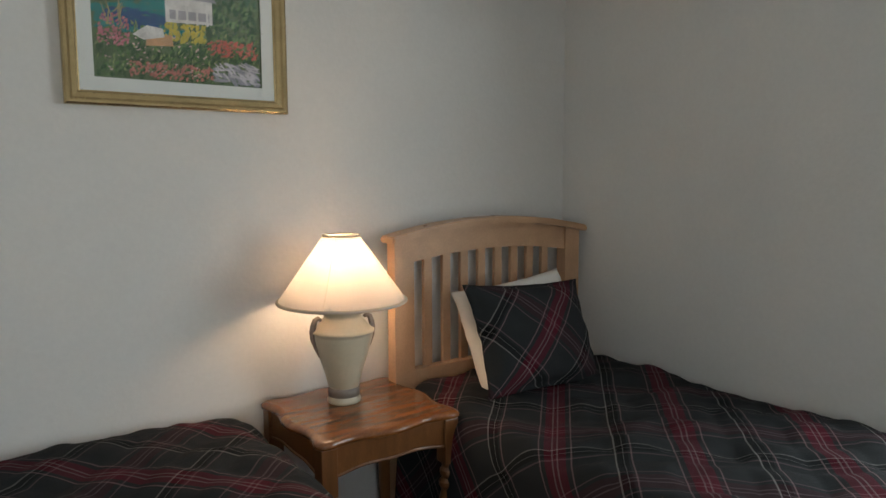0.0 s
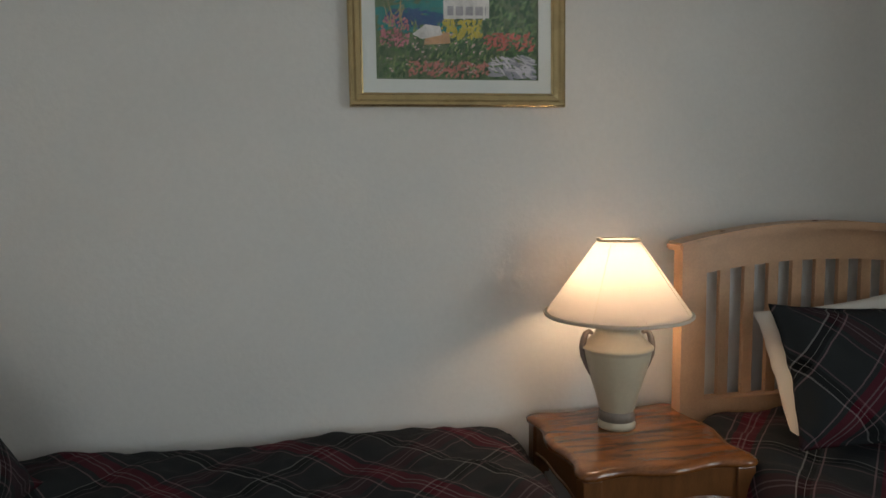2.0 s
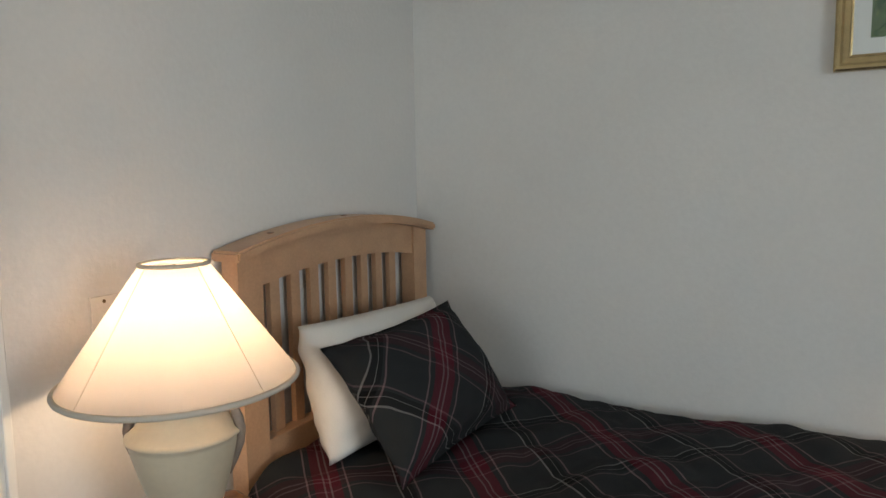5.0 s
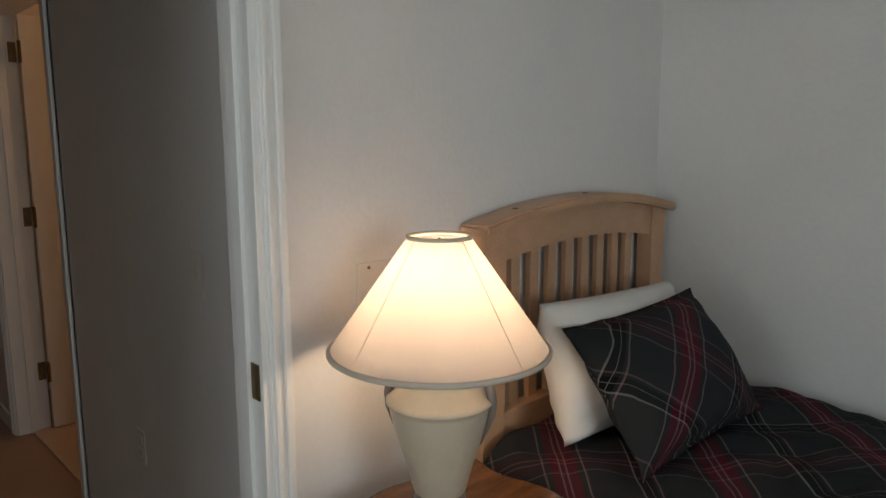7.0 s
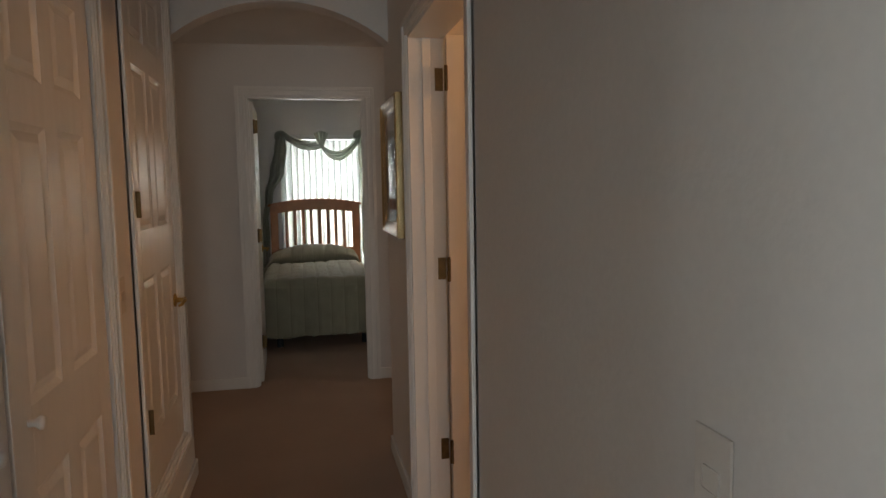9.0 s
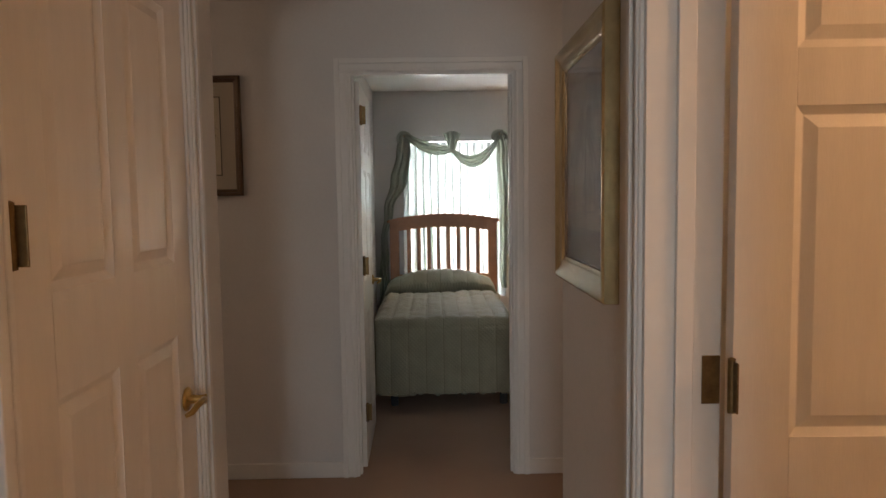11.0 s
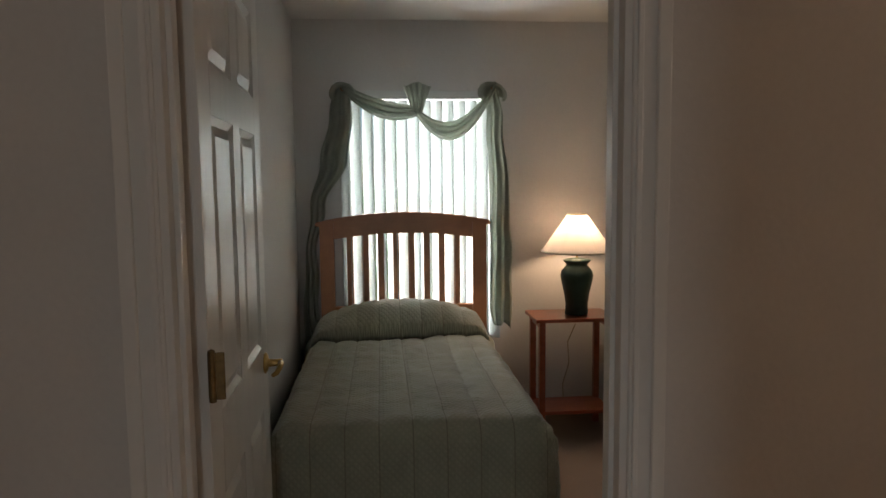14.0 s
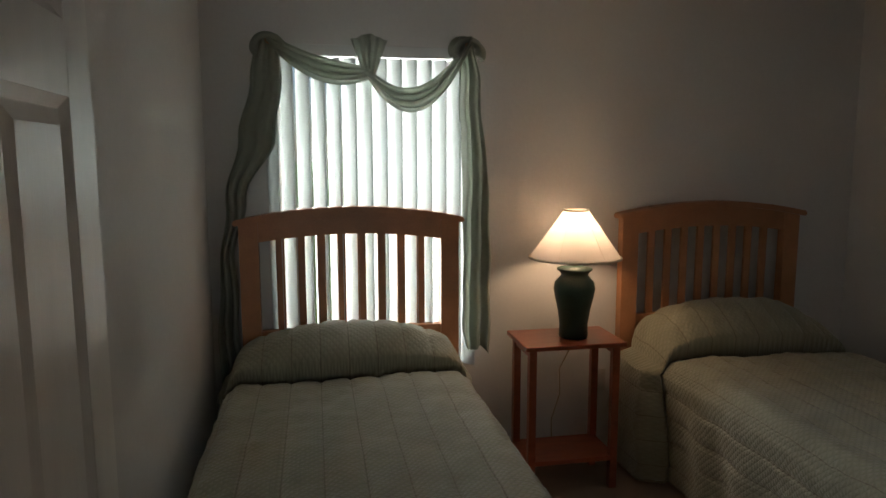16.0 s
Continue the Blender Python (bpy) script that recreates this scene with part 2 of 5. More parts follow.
def quilted():
    """Sage quilt: a small diamond stitch over the whole cloth, crease shade painted along its channels."""
    m = bpy.data.materials.new("sage_quilt")
    m.use_nodes = True
    n, link = m.node_tree.nodes, m.node_tree.links.new
    b = n["Principled BSDF"]
    b.inputs["Roughness"].default_value, b.inputs["Sheen Weight"].default_value = 0.75, 0.25
    uv = n.new("ShaderNodeUVMap")
    mp = n.new("ShaderNodeMapping")
    mp.inputs["Rotation"].default_value = (0, 0, radians(45))
    link(uv.outputs[0], mp.inputs[0])
    vor = n.new("ShaderNodeTexVoronoi")
    vor.distance, vor.inputs["Scale"].default_value, vor.inputs["Randomness"].default_value = "CHEBYCHEV", 55, 0.12
    big = n.new("ShaderNodeTexNoise")
    big.inputs["Scale"].default_value, big.inputs["Detail"].default_value = 7, 5
    link(mp.outputs[0], vor.inputs["Vector"]), link(uv.outputs[0], big.inputs["Vector"])
    add = n.new("ShaderNodeMath")
    add.operation = "ADD"
    soft = n.new("ShaderNodeMath")
    soft.operation, soft.inputs[1].default_value = "MULTIPLY", 0.6
    link(vor.outputs["Distance"], soft.inputs[0])
    link(big.outputs["Fac"], add.inputs[0]), link(soft.outputs[0], add.inputs[1])
    ramp = n.new("ShaderNodeValToRGB")
    ramp.color_ramp.elements[0].position, ramp.color_ramp.elements[0].color = 0.35, (0.350, 0.332, 0.238, 1)
    ramp.color_ramp.elements[1].position, ramp.color_ramp.elements[1].color = 1.1, (0.250, 0.245, 0.175, 1)
    # shade in the creases of the channel seams, painted as thin dark lines
    sep, line, crease_shade = n.new("ShaderNodeSeparateXYZ"), n.new("ShaderNodeMath"), n.new("ShaderNodeMath")
    line.operation, line.inputs[1].default_value, line.inputs[2].default_value = "PINGPONG", 0.059, 0.0
    crease_shade.operation, crease_shade.inputs[1].default_value = "LESS_THAN", 0.0022
    link(uv.outputs[0], sep.inputs[0]), link(sep.outputs[0], line.inputs[0]), link(line.outputs[0], crease_shade.inputs[0])
    seam = n.new("ShaderNodeMix")
    seam.data_type = "RGBA"
    seam.inputs[7].default_value = (0.215, 0.19, 0.13, 1)
    link(crease_shade.outputs[0], seam.inputs[0]), link(ramp.outputs[0], seam.inputs[6])
    link(add.outputs[0], ramp.inputs[0]), link(seam.outputs[2], b.inputs["Base Color"])
    bn = n.new("ShaderNodeBump")
    bn.invert = True
    bn.inputs["Strength"].default_value, bn.inputs["Distance"].default_value = 0.8, 0.007
    link(vor.outputs["Distance"], bn.inputs["Height"]), link(bn.outputs[0], b.inputs["Normal"])
    return m


QUILT = quilted()


def flat_paint(name, colour):
    return mat(name, colour, 0.7, vary=0.25, scale=30, grain=200, bump=0.2)


# ---- mesh helpers ----


def box(bm, lo, hi, bevel=0.0):
    """A box between two corners, its edges rounded by bevel."""
    vs = [bm.verts.new((x, y, z)) for x in (lo[0], hi[0]) for y in (lo[1], hi[1]) for z in (lo[2], hi[2])]
    quads = ((0, 1, 3, 2), (4, 6, 7, 5), (0, 4, 5, 1), (2, 3, 7, 6), (0, 2, 6, 4), (1, 5, 7, 3))
    fs = [bm.faces.new([vs[i] for i in q]) for q in quads]
    if bevel:
        edges = list({e for f in fs for e in f.edges})
        bmesh.ops.bevel(bm, geom=edges, offset=bevel, segments=2, affect="EDGES", profile=0.5)
    return bm


def boxes(*list_of):
    bm = bmesh.new()
    for b in list_of:
        box(bm, *b)
    return bm


def lathe(profile, steps=40, centre=(0, 0)):
    """A turned body from (radius, height) pairs, closed at both ends where the radius is nil."""
    bm = bmesh.new()
    rings = []
    for r, z in profile:
        if r < 1e-5:
            rings.append([bm.verts.new((centre[0], centre[1], z))])
        else:
            rings.append([bm.verts.new((centre[0] + r * math.cos(a), centre[1] + r * math.sin(a), z)) for a in (2 * math.pi * i / steps for i in range(steps))])
    for a, b in zip(rings, rings[1:]):
        for i in range(steps):
            j = (i + 1) % steps
            if len(a) == 1 and len(b) == 1:
                continue
            if len(a) == 1:
                bm.faces.new((a[0], b[i], b[j]))
            elif len(b) == 1:
                bm.faces.new((a[i], b[0], a[j]))
            else:
                bm.faces.new((a[i], b[i], b[j], a[j]))
    bmesh.ops.recalc_face_normals(bm, faces=bm.faces)
    return bm


def prism(outline, depth, axis="y"):
    """A flat outline of (u, z) pairs, pushed out to a depth along an axis."""
    bm = bmesh.new()

    def at(u, d, z):
        return (u, d, z) if axis == "y" else (d, u, z) if axis == "x" else (u, z, d)
    a = [bm.verts.new(at(u, depth[0], z)) for u, z in outline]
    b = [bm.verts.new(at(u, depth[1], z)) for u, z in outline]
    bm.faces.new(a), bm.faces.new(b[::-1])
    for i in range(len(a)):
        j = (i + 1) % len(a)
        bm.faces.new((a[i], b[i], b[j], a[j]))
    bmesh.ops.recalc_face_normals(bm, faces=bm.faces)
    return bm


def tube(points, radius, sides=8):
    bm = bmesh.new()
    rings = []
    for i, p in enumerate(points):
        p = Vector(p)
        d = (Vector(points[min(i + 1, len(points) - 1)]) - Vector(points[max(i - 1, 0)])).normalized()
        u = d.cross(Vector((0.31, 0.87, 0.38))).normalized()
        v = d.cross(u)
        r = radius[i] if isinstance(radius, (list, tuple)) else radius
        rings.append([bm.verts.new(p + r * (math.cos(k * 2 * math.pi / sides) * u + math.sin(k * 2 * math.pi / sides) * v)) for k in range(sides)])
    for a, b in zip(rings, rings[1:]):
        for k in range(sides):
            bm.faces.new((a[k], a[(k + 1) % sides], b[(k + 1) % sides], b[k]))
    bm.faces.new(rings[0][::-1]), bm.faces.new(rings[-1])
    bmesh.ops.recalc_face_normals(bm, faces=bm.faces)
    return bm


def part(name, bm, material, parent=None, label="", smooth=False):
    """Links a bmesh as one mesh object under a thing or a part."""
    me = bpy.data.meshes.new(name)
    bm.to_mesh(me)
    bm.free()
    me.materials.append(material)
    if smooth:
        me.shade_smooth()
    ob = new(name, me)
    ob.parent = parent
    return tagged(ob, label)


def thing(name, label, category, group="", place=(0, 0, 0), turn=0.0):
    ob = new(name)
    ob.matrix_basis = pose(*place, 0, 0, turn)
    return tagged(ob, label, category, group)


def structure(name, bm, material, label="", smooth=False):
    return tagged(part(name, bm, material, None, "", smooth), label, "", "", "structure")


# ---- plan ----
CEILING = 2.42
W1, E1, N1, S1 = -1.20, 2.095, 1.68, -2.30          # first bedroom
HALL_S, HALL_N = -0.77, 0.248                     # hall walls
HALL_E = -1.31
D1_S, D1_N, HEAD = -0.64, 0.157, 2.045             # doorway of the first bedroom
ARCH_E, ARCH_W = -4.425, -4.545
X2, X2W = -6.00, -6.085                             # wall between cross hall and second bedroom
D2_S, D2_N, HEAD2 = -0.556, 0.270, 2.066
W2, S2, N2 = -8.91, -0.68, 2.60
BATH_W, BATH_E = -3.82, -2.80                      # bathroom doorway
CL_W, CL_E = -3.20, -1.75                          # closet doorway
LD_W, LD_E, LD_SILL, LD_HEAD = -4.325, -3.550, 0.30, 2.345   # raised service closet door
CROSS_N, CROSS_S = 3.2, -3.2

structure("floor", boxes(((W2 - 0.3, -3.4, -0.12), (E1 + 0.3, 3.4, 0.0))), CARPET, "tan brown cut-pile carpet through bedrooms and hall")
structure("floor_bathroom", boxes(((-4.5, HALL_N + 0.06, 0.0), (-2.0, 2.0, 0.008))), TILE, "warm beige bathroom floor")
structure("ceiling", boxes(((W2 - 0.3, -3.4, CEILING), (E1 + 0.3, 3.4, CEILING + 0.12))), CEIL, "white textured ceiling")
structure("ground", boxes(((-400, -400, -0.5), (400, 400, -0.4))), GRASS, "green lawn outside the windows")

T = 0.12
# first bedroom
structure("wall_bedroom_west", boxes(
    ((HALL_E, D1_N, 0), (W1, N1, CEILING)), ((HALL_E, S1, 0), (W1, D1_S, CEILING)), ((HALL_E, D1_S, HEAD), (W1, D1_N, CEILING))), WALL, "off-white painted bedroom wall with doorway")
structure("wall_bedroom_north", boxes(((HALL_E, N1, 0), (E1 + T, N1 + T, CEILING))), WALL, "off-white painted bedroom wall")
# east window opening: unseen, placed to suit how daylight falls on the walls
WY0, WY1, WZ0, WZ1 = -1.05, 0.22, 0.78, 2.0
structure("wall_bedroom_east", boxes(
    ((E1, WY1, 0), (E1 + T, N1, CEILING)), ((E1, S1, 0), (E1 + T, WY0, CEILING)),
    ((E1, WY0, 0), (E1 + T, WY1, WZ0)), ((E1, WY0, WZ1), (E1 + T, WY1, CEILING))), WALL, "off-white painted bedroom wall with unseen window")
# unseen opening, added to let the south fill light in
SX0, SX1 = -1.08, 0.22
structure("wall_bedroom_south", boxes(
    ((HALL_E, S1 - T, 0), (SX0, S1, CEILING)), ((SX1, S1 - T, 0), (E1 + T, S1, CEILING)),
    ((SX0, S1 - T, 0), (SX1, S1, WZ0)), ((SX0, S1 - T, WZ1), (SX1, S1, CEILING))), WALL, "off-white painted bedroom wall with unseen window")
# hall
structure("wall_hall_north", boxes(
    ((BATH_E, HALL_N, 0), (HALL_E, HALL_N + 0.14, CEILING)), ((ARCH_E, HALL_N, 0), (BATH_W, HALL_N + 0.14, CEILING)),
    ((BATH_W, HALL_N, HEAD), (BATH_E, HALL_N + 0.14, CEILING))), WALL, "off-white hall wall with bathroom doorway")
structure("wall_hall_south", boxes(
    ((CL_E, HALL_S - T, 0), (HALL_E, HALL_S, CEILING)), ((LD_E, HALL_S - T, 0), (CL_W, HALL_S, CEILING)),
    ((ARCH_E, HALL_S - T, 0), (LD_W, HALL_S, CEILING)), ((CL_W, HALL_S - T, HEAD), (CL_E, HALL_S, CEILING)),
    ((LD_W, HALL_S - T, LD_HEAD), (LD_E, HALL_S, CEILING)), ((LD_W, HALL_S - T, 0), (LD_E, HALL_S, LD_SILL))), WALL, "off-white hall wall with closet and service doorways")
structure("wall_closet_back", boxes(((LD_W - 0.1, HALL_S - 0.75, 0), (HALL_E, HALL_S - 0.65, CEILING))), WALL)
# bathroom shell
structure("wall_bathroom", boxes(
    ((-4.5, 2.0, 0), (-2.0, 2.1, CEILING)), ((-4.6, HALL_N + 0.14, 0), (-4.5, 2.1, CEILING)), ((-2.0, HALL_N + 0.14, 0), (-1.9, 2.1, CEILING))), WALL, "plain bathroom walls")


def arch():
    """The hall's segmental arch, with softly rounded corners."""
    a, b, spring, crown = HALL_S, HALL_N, 2.135, 2.315
    half, rise = (b - a) / 2, crown - spring
    r = (half * half + rise * rise) / (2 * rise)
    zc, mid = crown - r, (a + b) / 2
    span = math.asin(half / r)
    curve = [(mid + r * math.sin(-span + 2 * span * i / 32), zc + r * math.cos(-span + 2 * span * i / 32)) for i in range(33)]
    return prism([(a, CEILING), *curve, (b, CEILING)], (ARCH_W, ARCH_E), "x")


structure("wall_arch", arch(), WALL, "off-white segmental archway across the hall")
structure("wall_cross_east", boxes(
    ((ARCH_W - 0.07, HALL_N, 0), (ARCH_E, CROSS_N, CEILING)), ((ARCH_W, CROSS_S, 0), (ARCH_E, HALL_S, CEILING))), WALL, "off-white cross hall wall")
structure("wall_cross_west", boxes(
    ((X2W, D2_N, 0), (X2, CROSS_N, CEILING)), ((X2W, CROSS_S, 0), (X2, D2_S, CEILING)), ((X2W, D2_S, HEAD2), (X2, D2_N, CEILING))), WALL, "off-white cross hall wall with bedroom doorway")
structure("wall_cross_ends", boxes(((X2W, CROSS_N, 0), (ARCH_E, CROSS_N + T, CEILING)), ((X2W, CROSS_S - T, 0), (ARCH_E, CROSS_S, CEILING))), WALL)
# second bedroom
V0, V1, VZ0, VZ1 = -0.375, 0.495, 0.51, 2.005
structure("wall_second_west", boxes(
    ((W2 - 0.15, V1, 0), (W2, N2, CEILING)), ((W2 - 0.15, S2, 0), (W2, V0, CEILING)),
    ((W2 - 0.15, V0, 0), (W2, V1, VZ0)), ((W2 - 0.15, V0, VZ1), (W2, V1, CEILING))), WALL, "off-white bedroom wall with window")
structure("wall_second_south", boxes(((W2 - 0.15, S2 - T, 0), (X2W, S2, CEILING))), WALL, "off-white bedroom wall")
structure("wall_second_north", boxes(((W2 - 0.15, N2, 0), (X2W, N2 + T, CEILING))), WALL, "off-white bedroom wall")


def baseboard(x0, y0, x1, y1, side):
    """A skirting board along a wall; side: the way it stands out from it."""
    d = 0.014
    lo, hi = (min(x0, x1), min(y0, y1)), (max(x0, x1), max(y0, y1))
    if x0 == x1:
        lo, hi = ((x0, lo[1]), (x0 + d, hi[1])) if side > 0 else ((x0 - d, lo[1]), (x0, hi[1]))
    else:
        lo, hi = ((lo[0], y0), (hi[0], y0 + d)) if side > 0 else ((lo[0], y0 - d), (hi[0], y0))
    bm = bmesh.new()
    box(bm, (*lo, 0.002), (*hi, 0.083), 0.004)
    return structure("baseboard", bm, TRIM, "white painted baseboard")


C = 0.058                                           # casing width
for run in ((W1, D1_N + C, W1, N1, 1), (W1, N1, E1, N1, -1), (E1, S1, E1, N1, -1), (W1, S1, W1, D1_S - C, 1),
            (ARCH_W - 0.07, HALL_N, BATH_W - C, HALL_N, -1), (BATH_E + C, HALL_N, HALL_E, HALL_N, -1),
            (ARCH_W, HALL_S, CL_W - C, HALL_S, 1), (CL_E + C, HALL_S, HALL_E, HALL_S, 1),
            (X2, CROSS_S, X2, D2_S - C, 1), (X2, D2_N + C, X2, CROSS_N, 1),
            (ARCH_W - 0.07, HALL_N, ARCH_W - 0.07, CROSS_N, -1), (ARCH_W, CROSS_S, ARCH_W, HALL_S, -1),
            (W2, S2, W2, N2, 1), (W2, S2, X2W, S2, 1), (W2, N2, X2W, N2, -1)):
    baseboard(*run)


def casing(axis, face, side, a, b, head, wide=0.058, sill=None):
    """Moulded casing round a doorway, on one face of its wall: two legs and a head (and a foot at a raised sill), each with a raised outer bead."""
    bm = bmesh.new()

    def put(u0, u1, z0, z1, d):
        f0, f1 = sorted((face, face + side * d))
        lo, hi = ((f0, u0, z0), (f1, u1, z1)) if axis == "x" else ((u0, f0, z0), (u1, f1, z1))
        box(bm, lo, hi, 0.003)
    bead, low = wide * 0.38, 0.001 if sill is None else sill
    foot = low if sill is None else sill - wide
    for u0, u1, w in ((a - wide, a, -1), (b, b + wide, 1)):
        put(u0, u1, low, head, 0.011)
        o = (u0, u0 + bead) if w < 0 else (u1 - bead, u1)
        put(*o, foot, head + wide, 0.020)
        i = (u1 - 0.018, u1 - 0.006) if w < 0 else (u0 + 0.006, u0 + 0.018)
        put(*i, low, head, 0.016)
    put(a - wide + bead, b + wide - bead, head + 0.001, head + wide - bead, 0.011)
    put(a - wide + bead, b + wide - bead, head + wide - bead, head + wide, 0.020)
    put(a, b, head + 0.006, head + 0.018, 0.016)
    if sill is not None:
        put(a - wide + bead, b + wide - bead, sill - wide + bead, sill - 0.001, 0.011)
        put(a - wide + bead, b + wide - bead, sill - wide, sill - wide + bead, 0.020)
        put(a, b, sill - 0.018, sill - 0.006, 0.016)
    return structure("trim", bm, TRIM, "white moulded door casing")


def lining(axis, lo, hi, a, b, head, sill=0.001):
    """The jamb boards inside a doorway, with a stop."""
    bm = bmesh.new()
    m0, m1 = (lo + hi) / 2 - 0.017, (lo + hi) / 2 + 0.017

    def put(f0, f1, u0, u1, z0, z1):
        box(bm, (f0, u0, z0) if axis == "x" else (u0, f0, z0), (f1, u1, z1) if axis == "x" else (u1, f1, z1), 0.002)
    e = 0.003
    put(lo - e, hi + e, a - 0.002, a + 0.014, sill, head), put(lo - e, hi + e, b - 0.014, b + 0.002, sill, head)
    put(lo - e, hi + e, a + 0.014, b - 0.014, head - 0.014, head + 0.002)
    put(m0, m1, a + 0.014, a + 0.025, sill, head - 0.014), put(m0, m1, b - 0.025, b - 0.014, sill, head - 0.014)
    return structure("trim", bm, TRIM, "white painted door jamb")


casing("x", W1, 1, D1_S, D1_N, HEAD, 0.046), casing("x", HALL_E, -1, D1_S, D1_N, HEAD), lining("x", HALL_E, W1, D1_S, D1_N, HEAD)
casing("x", X2, 1, D2_S, D2_N, HEAD2, 0.068), casing("x", X2W, -1, D2_S, D2_N, HEAD2), lining("x", X2W, X2, D2_S, D2_N, HEAD2)
casing("y", HALL_N, -1, BATH_W, BATH_E, HEAD), lining("y", HALL_N, HALL_N + 0.14, BATH_W, BATH_E, HEAD)
casing("y", HALL_S, 1, CL_W, CL_E, HEAD), lining("y", HALL_S - T, HALL_S, CL_W, CL_E, HEAD)
casing("y", HALL_S, 1, LD_W, LD_E, LD_HEAD, sill=LD_SILL), lining("y", HALL_S - T, HALL_S, LD_W, LD_E, LD_HEAD, LD_SILL)
structure("trim", boxes(((LD_W + 0.014, HALL_S - T, LD_SILL + 0.001), (LD_E - 0.014, HALL_S + 0.003, LD_SILL + 0.010), 0.002)), TRIM, "white painted door sill")


# ---- doors ----


def frustum(bm, u0, u1, z0, z1, y0, y1, slope):
    """A raised field: a base rectangle at y0 that tapers to a smaller one at y1."""
    a = [bm.verts.new(p) for p in ((u0, y0, z0), (u1, y0, z0), (u1, y0, z1), (u0, y0, z1))]
    b = [bm.verts.new(p) for p in ((u0 + slope, y1, z0 + slope), (u1 - slope, y1, z0 + slope), (u1 - slope, y1, z1 - slope), (u0 + slope, y1, z1 - slope))]
    bm.faces.new(b)
    for i in range(4):
        bm.faces.new((a[i], a[(i + 1) % 4], b[(i + 1) % 4], b[i]))
    bmesh.ops.recalc_face_normals(bm, faces=bm.faces)


def lever(parent, u, y, side, z=0.945):
    """A brass lever: a round rose, a neck, a bar that curves back towards the hinges."""
    k = part("door_handle", lathe(((0, 0), (0.030, 0.0), (0.031, 0.004), (0.024, 0.009), (0.012, 0.012), (0.010, 0.030), (0.012, 0.050), (0, 0.053)), 24), BRASS, parent, "polished brass lever handle", True)
    k.matrix_basis = pose(u, y, z, -90 if side > 0 else 90)
    bar = [(-0.004, 0.0, 0.046), (-0.02, 0.002, 0.050), (-0.045, 0.006, 0.053), (-0.072, 0.004, 0.052), (-0.094, -0.006, 0.046), (-0.106, -0.010, 0.036)]
    part("lever_bar", tube(bar, [0.009, 0.0085, 0.008, 0.008, 0.0075, 0.005], 10), BRASS, k, "", True)
    return k


def panel_door(name, label, width, height=2.025, thick=0.035, knobs=(1, -1), hinges=0, hinge_side=1, metal=None, heights=(0.298, 1.078, 1.855), lever_z=0.945):
    """A six-panel door: u from the hinge edge 0 to width, its thickness along y round 0."""
    d = thing(name, label, "door")
    s, lock, m = 0.105, 0.105, 0.085
    rows = ((0.20, 0.80), (0.98, 1.58), (1.68, height - 0.115))
    cols = ((s, (width - m) / 2), ((width + m) / 2, width - s))
    bm = bmesh.new()
    h = thick / 2
    box(bm, (0, -h, 0), (s, h, height), 0.002), box(bm, (width - s, -h, 0), (width, h, height), 0.002)
    for z0, z1 in ((0, 0.20), (0.80, 0.98), (1.58, 1.68), (height - 0.115, height)):
        box(bm, (s, -h, z0), (width - s, h, z1))
    for z0, z1 in rows:
        box(bm, (cols[0][1], -h, z0), (cols[1][0], h, z1))
    leaf = part("leaf", bm, DOOR, d)
    for z0, z1 in rows:
        for u0, u1 in cols:
            pb = bmesh.new()
            for sgn in (1, -1):
                frustum(pb, u0 - 0.001, u1 + 0.001, z0 - 0.001, z1 + 0.001, sgn * h * 0.95, sgn * h * 0.45, 0.016)
                frustum(pb, u0 + 0.017, u1 - 0.017, z0 + 0.017, z1 - 0.017, sgn * h * 0.45, sgn * h * 0.9, 0.022)
            part("panel", pb, DOOR, leaf)
    for sgn in knobs:
        lever(leaf, width - 0.062, sgn * h, sgn, lever_z)
    for z in heights[:hinges]:
        hb = bmesh.new()
        box(hb, (-0.004, hinge_side * h - 0.030, z - 0.046), (0.0, hinge_side * h + 0.002, z + 0.046), 0.0015)
        part("hinge", hb, metal or DULL_BRASS, leaf, "brass butt hinge")
        part("hinge_pin", lathe(((0, z - 0.052), (0.007, z - 0.050), (0.007, z + 0.050), (0, z + 0.053)), 12, (-0.004, hinge_side * (h + 0.006))), metal or DULL_BRASS, leaf)
    return d


def hinge_leaf(parent, axis_pose, z):
    hb = bmesh.new()
    box(hb, (0, 0, z - 0.046), (0.003, 0.034, z + 0.046), 0.001)
    o = part("hinge_plate", hb, DULL_BRASS, parent, "brass hinge plate let into the jamb")
    o.matrix_basis = axis_pose
    return o


# bathroom door, standing open into the bathroom at right angles to the hall
bath = panel_door("door_bathroom", "white six-panel bathroom door standing open", 0.97, knobs=(1,), hinges=3, hinge_side=-1)
bath.matrix_basis = pose(BATH_W + 0.036, HALL_N + 0.148, 0.012, 0, 0, 88)
for z in (0.31, 1.09, 1.867):
    hinge_leaf(bath, bath.matrix_basis.inverted() @ pose(BATH_W + 0.0145, HALL_N + 0.106, 0), z)
# door of the second bedroom, open along its south wall
d2 = panel_door("door_second_bedroom", "white six-panel bedroom door standing open", 0.745, hinges=3, hinge_side=-1, lever_z=0.925)
d2.matrix_basis = pose(X2W - 0.016, D2_S + 0.026, 0.012, 0, 0, 181.2)
for z in (0.31, 1.09, 1.867):
    hinge_leaf(d2, d2.matrix_basis.inverted() @ pose(X2W - 0.002, D2_S + 0.0145, 0, 0, 0, -90), z)
